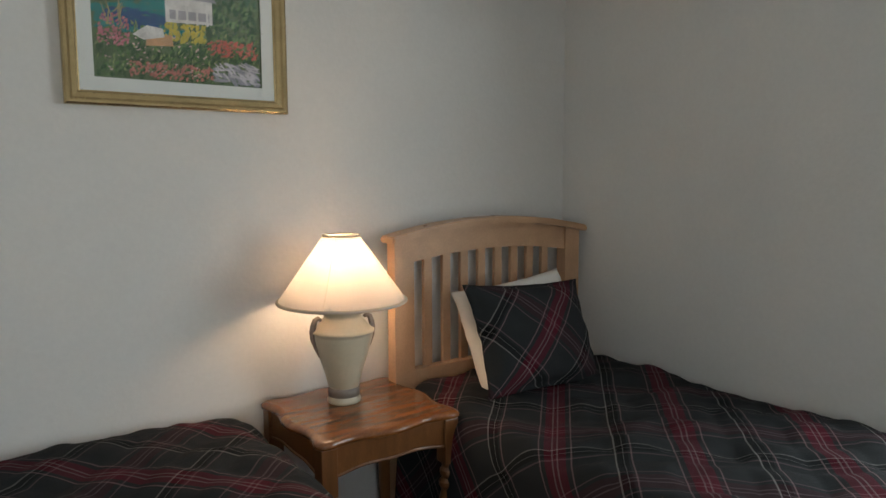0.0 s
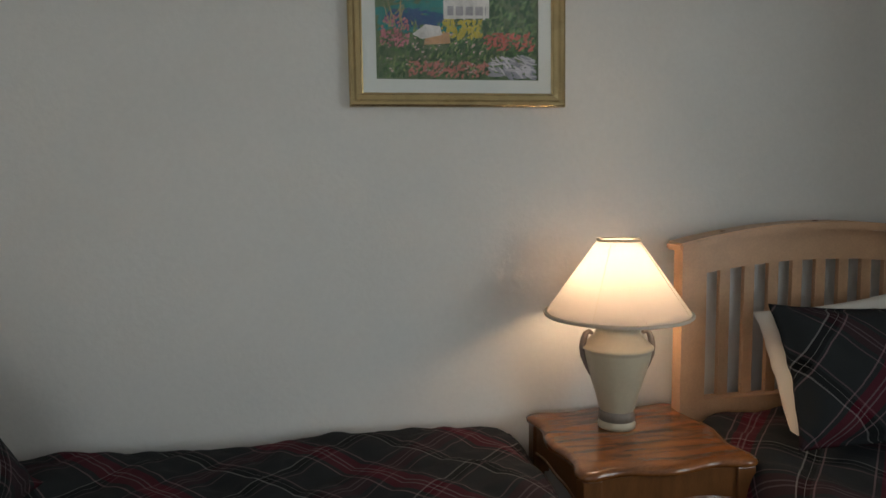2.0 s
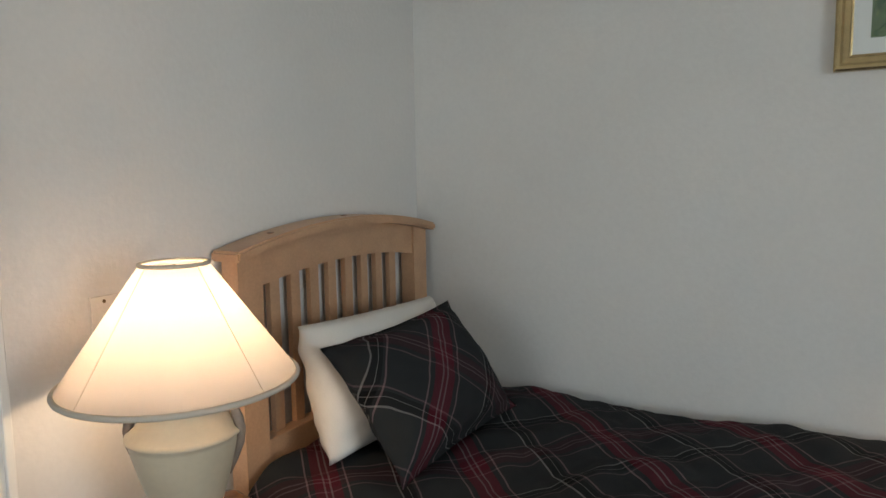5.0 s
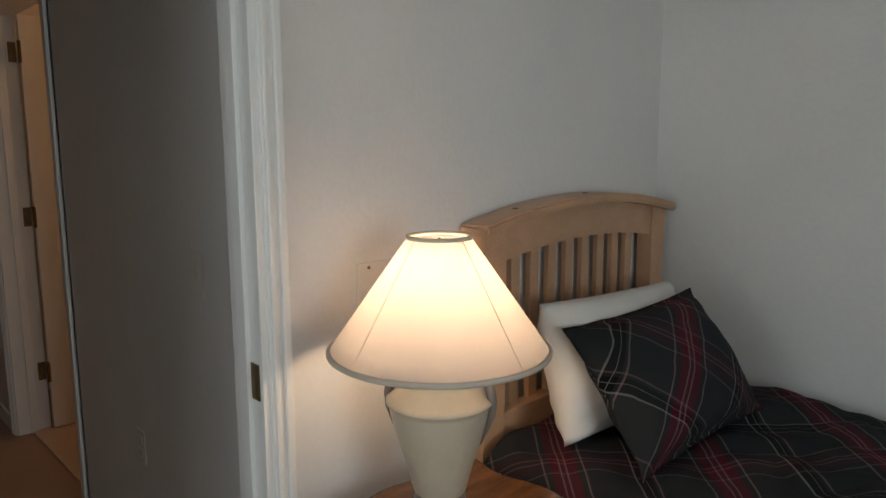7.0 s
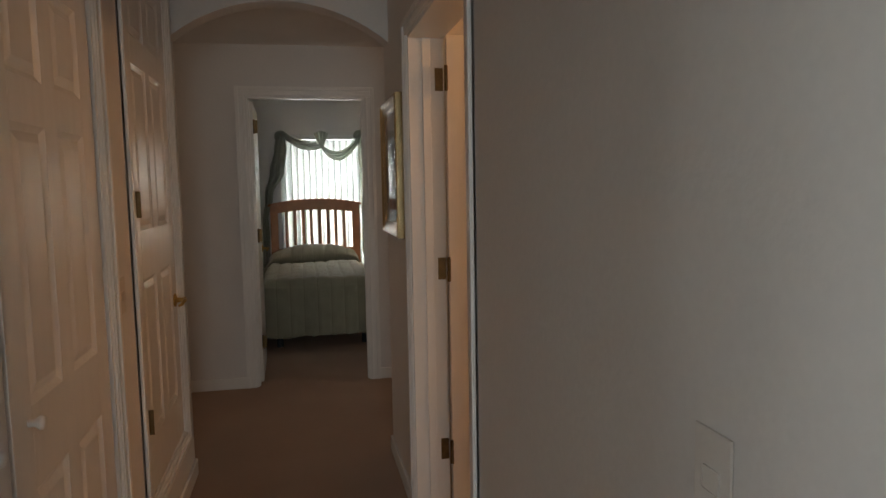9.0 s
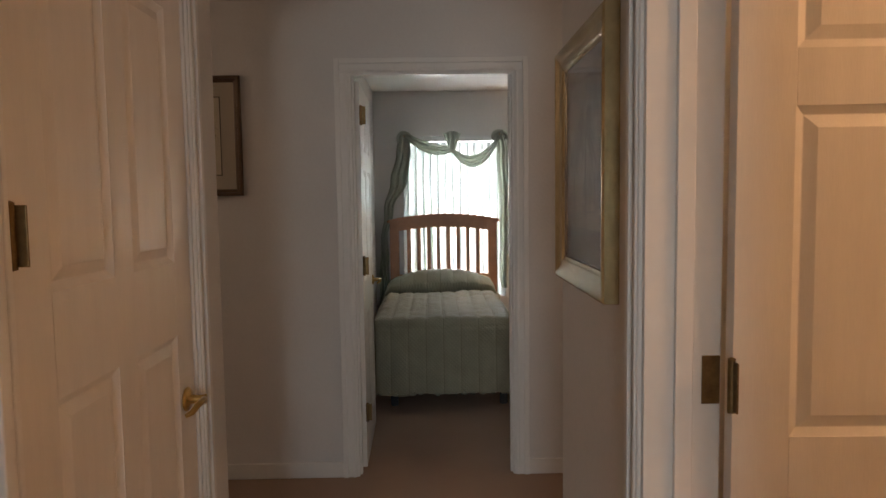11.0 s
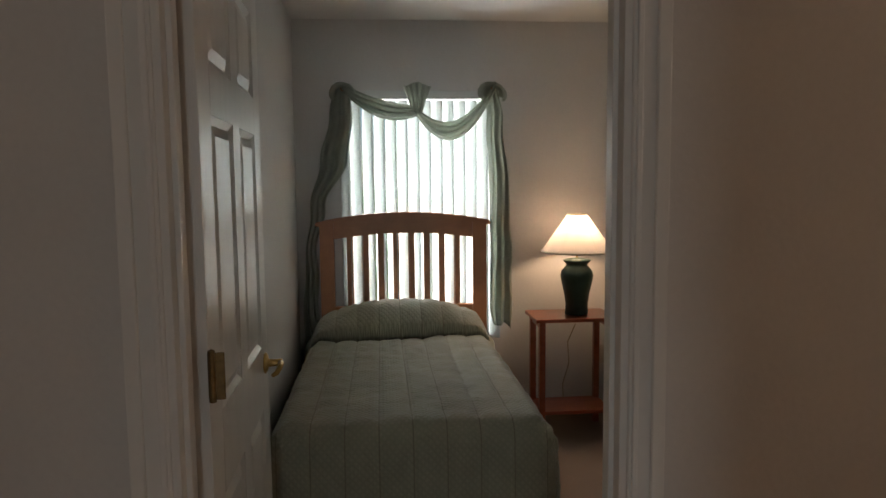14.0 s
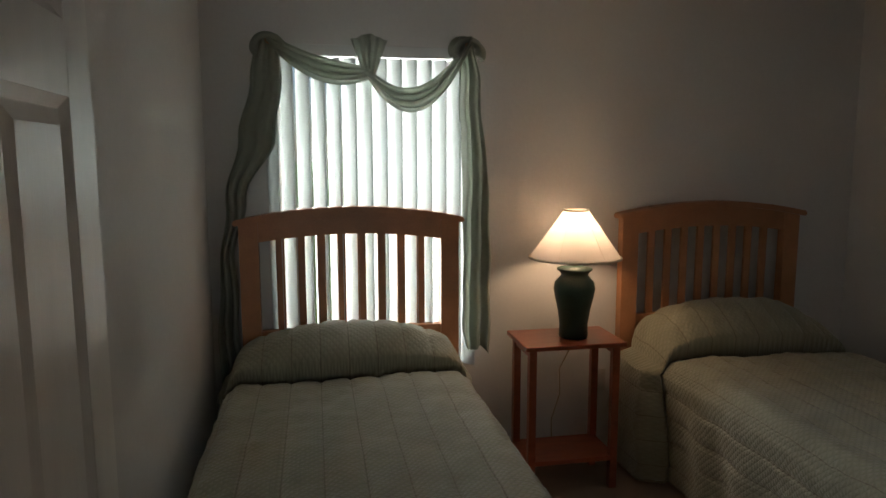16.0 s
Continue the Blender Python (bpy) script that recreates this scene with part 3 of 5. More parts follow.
# service door, over its raised sill, and the closet's pair, shut
service = panel_door("door_service_closet", "white six-panel service closet door above a raised sill, shut", LD_E - LD_W - 0.036, knobs=(-1,), hinges=3, hinge_side=-1, lever_z=0.63)
service.matrix_basis = pose(LD_E - 0.018, HALL_S - 0.020, LD_SILL + 0.012, 0, 0, 180)
for a, b in ((CL_W + 0.02, (CL_W + CL_E) / 2 - 0.002), ((CL_W + CL_E) / 2 + 0.002, CL_E - 0.02)):
    leaf = panel_door("door_closet", "white six-panel closet door, shut", b - a - 0.016, knobs=())
    leaf.matrix_basis = pose(a + 0.010, HALL_S - 0.021, 0.010)
    part("pull", lathe(((0, 0), (0.009, 0), (0.008, 0.012), (0.016, 0.022), (0.014, 0.030), (0, 0.032)), 20), TRIM, leaf, "", True).matrix_basis = pose((b - a) * (0.86 if a < -2.6 else 0.14), 0.018, 0.95, -90)

# strike plate on the first doorway's jamb
tagged(part("strike_plate", boxes(((-1.255, D1_N - 0.0165, 0.93), (-1.208, D1_N - 0.0125, 1.005), 0.001)), DULL_BRASS), "dull brass strike plate in the white jamb", "strike plate")


# ---- windows ----
def window(name, x0, x1, y0, y1, z0, z1, label):
    w = tagged(new(name), label, "window", "", "structure")
    for nm, b in (("window_frame", ((x0, y0, z0), (x1, y0 + 0.04, z1))), ("window_frame", ((x0, y1 - 0.04, z0), (x1, y1, z1))),
                  ("window_frame", ((x0, y0 + 0.04, z0), (x1, y1 - 0.04, z0 + 0.04))), ("window_frame", ((x0, y0 + 0.04, z1 - 0.04), (x1, y1 - 0.04, z1))),
                  ("meeting_rail", ((x0 + 0.01, y0 + 0.04, (z0 + z1) / 2 - 0.02), (x1 - 0.01, y1 - 0.04, (z0 + z1) / 2 + 0.02)))):
        part(nm, boxes((*b, 0.003)), VINYL, w)
    mid = (x0 + x1) / 2
    for za, zb in ((z0 + 0.04, (z0 + z1) / 2 - 0.02), ((z0 + z1) / 2 + 0.02, z1 - 0.04)):
        p = part("pane", boxes(((mid - 0.002, y0 + 0.04, za), (mid + 0.002, y1 - 0.04, zb))), GLASS, w)
        p.visible_shadow = False
    return w


window("window_1", E1 + 0.06, E1 + 0.11, WY0, WY1, WZ0, WZ1, "white vinyl sash window, out of view")
# added south window, out of view, only fills the fill light's opening
w3 = window("unseen_window_south", 0.0, 0.05, -0.65, 0.65, WZ0, WZ1, "white vinyl sash window, out of view")
w3.matrix_basis = pose((SX0 + SX1) / 2, S1 - 0.09, 0, 0, 0, 90)
window("window_2", W2 - 0.14, W2 - 0.09, V0, V1, VZ0, VZ1, "white vinyl sash window, out of view behind vertical blinds")
structure("window_sill", boxes(((W2 - 0.09, V0, VZ0 - 0.002), (W2 + 0.012, V1, VZ0 + 0.016), 0.004)), TRIM, "white window sill")

# vertical blinds
blind = thing("vertical_blind", "white vertical slat blind, half turned, glowing with daylight", "blind", place=(W2 + 0.028, 0, 0))
part("headrail", boxes(((-0.026, V0 - 0.06, 1.955), (0.022, V1 + 0.05, 2.005), 0.004)), VINYL, blind)
rnd = random.Random(4)
span = (V1 + 0.045) - (V0 - 0.05)
COUNT = 14
slat_mesh = None
for i in range(COUNT):
    y = V0 - 0.012 + (span - 0.075) * i / (COUNT - 1)
    if slat_mesh is None:
        bm = bmesh.new()
        cols = [(0.0889 * (k / 6 - 0.5), 0.006 * math.cos((k / 6 - 0.5) * math.pi)) for k in range(7)]
        for k in range(6):
            for (a, b), (c, e) in ((cols[k], cols[k + 1]),):
                vs = [bm.verts.new(p) for p in ((b, a, 0.515), (e, c, 0.515), (e, c, 1.95), (b, a, 1.95))]
                bm.faces.new(vs)
        bmesh.ops.remove_doubles(bm, verts=bm.verts, dist=1e-5)
        bmesh.ops.solidify(bm, geom=bm.faces[:], thickness=0.0009)
        first = part("slat", bm, SLAT, blind, "", True)
        slat_mesh = first.data
        ob = first
    else:
        ob = new("slat", slat_mesh)
        ob.parent = blind
    ob.matrix_basis = pose(0, y, 0, 0, 0, -46 + rnd.uniform(-4, 4))


def cloth(name, rows, material, parent=None, label="", thick=0.0022, uv=None):
    """A cloth from a grid of places (rows of equal length), a little thick."""
    bm = bmesh.new()
    lay = bm.loops.layers.uv.new("UVMap") if uv else None
    vs = [[bm.verts.new(p) for p in r] for r in rows]
    for i in range(len(vs) - 1):
        for j in range(len(vs[0]) - 1):
            f = bm.faces.new((vs[i][j], vs[i + 1][j], vs[i + 1][j + 1], vs[i][j + 1]))
            if uv:
                for lp, (a, b) in zip(f.loops, ((i, j), (i + 1, j), (i + 1, j + 1), (i, j + 1))):
                    lp[lay].uv = uv[a][b]
    bmesh.ops.recalc_face_normals(bm, faces=bm.faces)
    if thick:
        bm.normal_update()
        back = {v: bm.verts.new(v.co - v.normal * thick) for r in vs for v in r}
        for f in list(bm.faces):
            g = bm.faces.new([back[lp.vert] for lp in reversed(f.loops)])
            if uv:
                for lp, old in zip(g.loops, reversed(f.loops)):
                    lp[lay].uv = old[lay].uv
        rim = vs[0] + [r[-1] for r in vs[1:]] + vs[-1][-2::-1] + [r[0] for r in vs[-2:0:-1]]
        for i, v in enumerate(rim):
            w = rim[(i + 1) % len(rim)]
            bm.faces.new((v, w, back[w], back[v]))
    return part(name, bm, material, parent, label, True)


# window scarf: two swags, a knot between them, two tails
scarf = thing("window_scarf", "sage green sheer scarf draped over the window in two swags", "curtain", place=(W2, 0, 0))


def swag(y0, z0, y1, z1, dip, wide):
    rows = []
    for i in range(41):
        u = i / 40
        y, z = y0 + (y1 - y0) * u, z0 + (z1 - z0) * u - dip * 4 * u * (1 - u)
        full = 0.045 + wide * math.sin(math.pi * u) ** 0.8
        row = []
        for j in range(25):
            v = j / 24
            fold = 0.011 * math.sin(v * 22 + 3.5 * u) + 0.006 * noise.noise((u * 5, v * 9, y0))
            row.append((0.075 + 0.035 * math.sin(math.pi * v) + fold, y + 0.008 * math.sin(9 * v), z + 0.035 - full * v + 0.004 * math.sin(22 * v)))
        rows.append(row)
    return cloth("swag", rows, SHEER, scarf)


def tail(keys, slant, seed):
    """A hanging end, between an outer and an inner edge that are keyed by height: (z, outer y, inner y)."""
    rows = []
    for i in range(71):
        u = i / 70
        z = keys[0][0] + (keys[-1][0] - keys[0][0]) * u
        k = max(n for n in range(len(keys) - 1) if keys[n][0] >= z - 1e-6)
        f = (z - keys[k][0]) / (keys[k + 1][0] - keys[k][0])
        f = f * f * (3 - 2 * f)
        yo, yi = (keys[k][e] + (keys[k + 1][e] - keys[k][e]) * f for e in (1, 2))
        row = []
        for j in range(37):
            v = j / 36
            amp = 0.010 + 0.014 * u
            fold = amp * math.sin(v * 15 + 2.2 * math.sin(2.5 * u + seed) + seed) + 0.016 * noise.noise((u * 5, v * 3, seed)) + 0.006 * noise.noise((u * 17, v * 8, seed))
            edge = 0.008 * noise.noise((u * 9, seed, 2.0))
            row.append((0.072 + fold, yo + (yi - yo) * v + edge, z + slant * u * (v - 0.5) + 0.02 * u * u * math.sin(v * 6)))
        rows.append(row)
    return cloth("tail", rows, SHEER, scarf)


def loop_over(y, z, side):
    """Where the scarf goes over its holder: a rounded bunch of folds."""
    rows = []
    for i in range(25):
        a = math.pi * (-0.15 + 1.3 * i / 24)
        row = []
        for j in range(17):
            v = j / 16
            r = 0.055 + 0.010 * math.sin(v * 15 + i * 0.15)
            row.append((0.045 + 0.055 * math.sin(v * math.pi), y + side * r * math.cos(a) * 1.15 + (v - 0.5) * 0.03, z - 0.015 + r * math.sin(a) - 0.03 * v))
        rows.append(row)
    return cloth("loop", rows, SHEER, scarf)


swag(-0.385, 2.00, 0.055, 1.875, 0.024, 0.062)
swag(0.030, 1.875, 0.500, 2.02, 0.152, 0.066)
tail(((2.04, -0.435, -0.345), (1.85, -0.470, -0.335), (1.60, -0.530, -0.372), (1.32, -0.592, -0.505), (1.08, -0.620, -0.560), (0.80, -0.640, -0.560), (0.45, -0.640, -0.545)), 0.04, 1.0)
tail(((2.05, 0.515, 0.440), (1.85, 0.550, 0.452), (1.33, 0.588, 0.470), (1.00, 0.600, 0.472), (0.70, 0.606, 0.470), (0.60, 0.596, 0.485)), 0.05, 2.3)
loop_over(-0.385, 2.005, 1), loop_over(0.490, 2.01, -1)
rows = []
for i in range(15):
    u = i / 14
    row = []
    for j in range(21):
        v = j / 20
        w = 0.045 + 0.115 * (1 - u) ** 1.1
        row.append((0.10 + 0.012 * math.sin(v * 25) * (1 - 0.6 * u), 0.042 + (v - 0.5) * w, 2.035 - 0.17 * u - 0.012 * math.cos(v * 2 * math.pi)))
    rows.append(row)
cloth("knot", rows, SHEER, scarf, "gathered fan of cloth at the middle")
for y in (-0.385, 0.490):
    part("holder", lathe(((0, 0), (0.018, 0), (0.018, 0.010), (0.007, 0.014), (0.007, 0.085), (0.016, 0.092), (0, 0.10)), 16), PINE, scarf, "", True).matrix_basis = pose(0.0, y, 2.01, 0, 90, 0)


# ---- beds ----


def headboard(bed, wide, wood, cap_z=1.24, rise=0.055):
    """An arched slatted headboard across x round 0, its back at y = 0, its face towards -y."""
    half = wide / 2
    hb = part("headboard", boxes(((-half + 0.03, -0.062, 0.30), (half - 0.03, -0.018, 0.46), 0.004)), wood, bed, "arched slatted headboard")

    def arc(u, ends, up):
        return ends + up * (1 - (u / half) ** 2)
    top = [(-half + 2 * half * i / 24, arc(-half + 2 * half * i / 24, cap_z, rise)) for i in range(25)]
    low = [(u, z - 0.026) for u, z in top]
    cap = prism(top + low[::-1], (-0.098, -0.002))
    bmesh.ops.bevel(cap, geom=[e for e in cap.edges if len(e.link_faces) == 2 and e.calc_face_angle() > 0.8], offset=0.006, segments=2, affect="EDGES")
    part("cap", cap, wood, hb)
    inner = half - 0.105
    us = [-inner + 2 * inner * i / 20 for i in range(21)]
    up = [(u, arc(u, cap_z - 0.027, rise)) for u in us]
    dn = [(u, arc(u, cap_z - 0.118, rise * 0.9)) for u in us]
    part("top_rail", prism(up + dn[::-1], (-0.060, -0.012)), wood, hb)
    for s in (-1, 1):
        a, b = sorted((s * inner, s * (half - 0.022)))
        outline = [(a, 0.0), (b, 0.0), (b, arc(b, cap_z - 0.027, rise)), (a, arc(a, cap_z - 0.027, rise))]
        part("post", prism(outline, (-0.068, -0.016)), wood, hb)
    part("lower_rail", boxes(((-inner, -0.058, 0.60), (inner, -0.012, 0.735), 0.003)), wood, hb)
    for i in range(8):
        u = -inner + 2 * inner * (i + 1) / 9
        z = arc(u, cap_z - 0.112, rise * 0.9)
        part("slat", boxes(((u - 0.0185, -0.032, 0.73), (u + 0.0185, -0.014, z), 0.002)), wood, hb)
    for i, u in enumerate((-0.33 * wide, 0.0, 0.33 * wide)):
        part("plug", lathe(((0, 0.004), (0.008, 0.003), (0.009, 0), (0, -0.002)), 12), OAK_LEG, hb, "wooden screw plug").matrix_basis = pose(u, -0.05, arc(u, cap_z, rise) - 0.001)
    return hb


def make_bed(label, wide, long, wood, top, m, spare=0.055, shift=0.0):
    """A single bed: the headboard at y = 0, the foot towards -y."""
    bed = thing("bed", label, "bed", "single beds")
    headboard(bed, wide, wood)
    w = wide / 2 - spare
    x0, x1 = shift - w, shift + w
    part("box_spring", boxes(((x0, -long, 0.20), (x1, -0.075, 0.42), 0.02)), BOX_SPRING, bed, "dark box spring")
    part("mattress", boxes(((x0, -long, 0.422), (x1, -0.075, top - 0.035), 0.04)), LINEN, bed)
    for x in (x0 + 0.08, x1 - 0.08):
        for y in (-long + 0.10, -0.25):
            part("leg", lathe(((0, 0.001), (0.025, 0.001), (0.028, 0.01), (0.022, 0.199), (0, 0.199)), 14, (x, y)), BOX_SPRING, bed)
    bed.matrix_basis = m
    return bed


def spread(name, label, material, wide, long, top, hem, m, hump=0.0, channels=0.0, rough=1.0, head=0.10, foot_out=0.0, seed=0.0, category="bedspread", uv_turn=0.0, r=0.07, fold=0.34, uv_at=(0.0, 0.0), flare=0.025, flap=0.045):
    """A bed cover: flat on top, round over the edges, hanging down at both sides and the foot. hump: how far a pillow lifts it."""
    half = wide / 2
    drop = top - hem
    side_len = half + drop + 0.55 * r
    foot_len = long + drop + 0.55 * r
    nu, nv = 180, 210

    def over(s, edge):
        """Arc length s from the middle, to the way out and the way down."""
        flat = edge - r
        if s <= flat:
            return s, 0.0
        a = (s - flat) / r
        if a < math.pi / 2:
            return flat + r * math.sin(a), r * (1 - math.cos(a))
        d = s - flat - r * math.pi / 2
        return edge + flare * min(1, d / 0.4), r + d
    rows, uvs = [], []
    for j in range(nv + 1):
        t = head + (foot_len - head) * j / nv
        row, uvr = [], []
        for i in range(nu + 1):
            s = -side_len + 2 * side_len * i / nu
            x, dx = over(abs(s), half)
            y, dy = over(t, long)
            sg = 1 if s > 0 else -1
            down = (dx ** 5 + dy ** 5) ** 0.2
            hang = max(0.0, down - r)
            z = top - min(down, drop)
            ripple = 0.0
            if hang > 0:
                k = min(1, hang / 0.3)
                ripple = k * 0.016 * math.sin((t if dx > dy else s) * 13 + 2.2 * math.sin(5 * (t if dx > dy else s) + seed)) + k * 0.012 * noise.noise((s * 3, t * 3, seed))
            if dx >= dy:
                x += ripple
            if dy > r * 0.8:
                y += ripple + foot_out * min(1, hang / 0.3)
            lift = 0.012 * rough * noise.noise((s * 5.5, t * 5.5, seed + 7)) + 0.006 * rough * noise.noise((s * 13, t * 13, seed + 1)) + 0.020 * rough * noise.noise((s * 1.9, t * 1.9, seed + 3))
            if not channels:
                d1, d2 = (s + t) / 0.24, (s - t) / 0.24
                puff = min(abs(d1 % 1 - 0.5), abs(d2 % 1 - 0.5)) * 2
                lift += 0.010 * (1 - (1 - puff) ** 2) + 0.007 * noise.noise((s * 9 + 4, t * 9, seed))
            if hump:
                edge = max(0.0, 1 - (abs(s) / (half + 0.06)) ** 2.8)
                b = t - head
                prof = math.sin(math.pi * min(1.0, (b + 0.12) / (fold + 0.13))) if b < fold else 0.0
                prof = max(0.0, prof) ** 0.5
                lift += hump * prof * edge
                if fold - 0.08 < b < fold:
                    y += 0.024 * (b - fold + 0.08) / 0.08
                if fold <= b < fold + 0.07:
                    lift -= 0.024 * math.cos(math.pi / 2 * (b - fold) / 0.07) * min(1.0, edge * 3)
                if b < fold and hang > 0:
                    x += flap * min(1.0, max(0.0, (fold - b) / 0.05)) * (0.5 + 0.5 * min(1.0, hang / 0.25))
            if channels:
                q = (s / channels) % 1.0
                c = abs(q - 0.5) * 2
                puff = 0.012 * (1 - c ** 6) + 0.005 * noise.noise((s * 22, t * 13, seed)) + 0.003 * noise.noise((s * 45, t * 30, seed)) * (0.4 + 0.6 * c)
                c2 = abs(((t * 1.0) / 0.45) % 1 - 0.5) * 2
                lift += puff - 0.002 * c2 ** 8
                if hang > 0:
                    if dx >= dy:
                        x += puff
                    else:
                        y += puff
            z += lift if hang <= 0 else lift * max(0.0, 1 - hang / 0.2)
            row.append((sg * x, -y, max(z, 0.012)))
            ca, sa = math.cos(uv_turn), math.sin(uv_turn)
            uvr.append((s + 100 * channels, t + 10.0) if channels else (ca * s - sa * t - uv_at[0] + 7.6875, sa * s + ca * t - uv_at[1] + 7.6875))
        rows.append(row), uvs.append(uvr)
    cut = 0
    if hump:
        cut = int(math.ceil(nv * fold / (foot_len - head)))
    ob = cloth(name, rows[cut:], material, None, "", 0.012, uvs[cut:])
    tagged(ob, label, category)
    if cut:
        cloth("pillow_fold", rows[:cut + 1], material, ob, "quilted end folded up over the pillow", 0.012, uvs[:cut + 1])
    ob.matrix_basis = m
    return ob


def pillow(name, label, material, wide, high, thick, m, flange=0.0, seed=0.0, uv_turn=0.0, uv_at=(0.0, 0.0), draw=1.0):
    """A soft pillow, standing across x and z, fullest in the middle, with drawn-out corners."""
    n = 36
    grid = {}
    for side in (1, -1):
        for i in range(n + 1):
            for j in range(n + 1):
                u, v = 2 * i / n - 1, 2 * j / n - 1
                edge = i in (0, n) or j in (0, n)
                fu, fv = u / (1 - flange), v / (1 - flange)
                core = max(0.0, 1 - fu * fu) * max(0.0, 1 - fv * fv)
                t = 0.003 + (thick / 2 * core ** 0.42 if core > 0 else 0.0)
                pinch = 1 - 0.07 * draw * (1 - u * u) * abs(v) ** 3
                pinch2 = 1 - 0.09 * draw * (1 - v * v) * abs(u) ** 3
                wob = 0.012 * noise.noise((u * 2.2, v * 2.2, seed + (0 if edge else side))) * core + 0.012 * noise.noise((u * 4, v * 4, seed)) * (1 - core)
                crease = 0.004 * noise.noise((u * 7 + v * 3, v * 5 - u * 2, seed)) * core
                grid[side, i, j] = (wide / 2 * u * pinch2, -(side * (0.0 if edge else t + crease) + wob), high / 2 * v * pinch + high / 2)
    ca, sa = math.cos(uv_turn), math.sin(uv_turn)

    def sheet(keep):
        """The faces of both sides that keep() picks, as one mesh."""
        bm = bmesh.new()
        lay = bm.loops.layers.uv.new("UVMap")
        made = {}

        def vert(side, i, j):
            key = (1 if i in (0, n) or j in (0, n) else side, i, j)
            if key not in made:
                made[key] = bm.verts.new(grid[key])
            return made[key]
        for side in (1, -1):
            for i in range(n):
                for j in range(n):
                    if not keep(max(abs(2 * (i + 0.5) / n - 1), abs(2 * (j + 0.5) / n - 1))):
                        continue
                    idx = [(i, j), (i + 1, j), (i + 1, j + 1), (i, j + 1)][::side]
                    f = bm.faces.new([vert(side, a, b) for a, b in idx])
                    for lp, (a, b) in zip(f.loops, idx):
                        p, r = wide * a / n, high * b / n
                        lp[lay].uv = (ca * p - sa * r - uv_at[0] + 7.6875, sa * p + ca * r - uv_at[1] + 7.6875)
        bmesh.ops.recalc_face_normals(bm, faces=bm.faces)
        return bm
    rim = 1 - flange
    ob = part(name, sheet(lambda d: not flange or d < rim), material, None, "", True)
    if flange:
        part("flange", sheet(lambda d: d >= rim), material, ob, "flat stitched border of the sham", True)
    tagged(ob, label, "pillow")
    ob.matrix_basis = m
    return ob


# first bedroom: one bed in the corner along the east wall, one along the north wall
BED1 = pose(1.58, N1 - 0.082, 0)
BED2 = pose(W1 + 0.003, 1.146, 0, 0, 0, 90)
make_bed("pale honey pine single bed with arched slatted headboard", 0.985, 1.80, PINE, 0.665, BED1)
make_bed("pale honey pine single bed standing along the wall", 0.945, 1.78, PINE, 0.665, BED2 @ pose(0.020, 0, 0))
spread("comforter", "charcoal and burgundy plaid comforter on the corner bed", PLAID, 1.02, 1.84, 0.690, 0.12, BED1 @ pose(0.035, 0, 0), rough=1.5, seed=0.2, category="comforter", uv_turn=radians(-45), uv_at=(0.643, 0.70), r=0.11)
spread("comforter", "charcoal and burgundy plaid comforter on the bed along the wall", PLAID, 1.04, 1.81, 0.688, 0.12, BED2 @ pose(0.02, 0, 0), rough=1.5, seed=0.31, category="comforter", uv_turn=radians(-45), uv_at=(1.035, 0.845), r=0.12)
pillow("pillow", "white pillow leaning on the pine headboard", LINEN, 0.54, 0.40, 0.17, BED1 @ pose(0.02, -0.30, 0.685, 0, -5, 0) @ pose(0, 0, 0, -22))
pillow("pillow_sham", "charcoal plaid pillow sham leaning on a white pillow", PLAID, 0.57, 0.41, 0.16, BED1 @ pose(-0.045, -0.43, 0.69, 0, 3, 0) @ pose(0, 0, 0, -25), 0.10, 0.195, radians(45), (0.055, 0.375))
pillow("pillow", "white pillow leaning on the pine headboard", LINEN, 0.66, 0.35, 0.19, BED2 @ pose(-0.015, -0.255, 0.690, 0, 3, 0) @ pose(0, 0, 0, -16), seed=3, draw=0.4)
pillow("pillow_sham", "charcoal plaid pillow sham leaning on a white pillow", PLAID, 0.59, 0.385, 0.19, BED2 @ pose(-0.05, -0.485, 0.70, 0, -2, -4) @ pose(0, 0, 0, -37), 0.10, 0.373, radians(45), (0.047, 0.367))

# second bedroom
BED3 = pose(W2 + 0.028, -0.048, 0, 0, 0, 90)
BED4 = pose(W2 + 0.028, 1.745, 0, 0, 0, 90)
make_bed("amber pine single bed in front of the window", 1.03, 1.76, PINE_RED, 0.60, BED3)
make_bed("amber pine single bed beside the nightstand", 1.01, 1.76, PINE_RED, 0.60, BED4, 0.145, 0.03)
spread("bedspread", "sage green quilted bedspread drawn over a pillow", QUILT, 0.99, 1.81, 0.618, 0.13, BED3 @ pose(-0.035, 0, 0), hump=0.165, channels=0.118, rough=0.8, seed=1.0, fold=0.285)
spread("bedspread", "sage green quilted bedspread drawn over a pillow, in lamplight", QUILT, 0.93, 1.81, 0.618, 0.04, BED4 @ pose(0.03, 0, 0), hump=0.20, channels=0.118, rough=0.8, seed=2.0, fold=0.32, flare=-0.05, flap=0.13)


# ---- nightstands and lamps ----


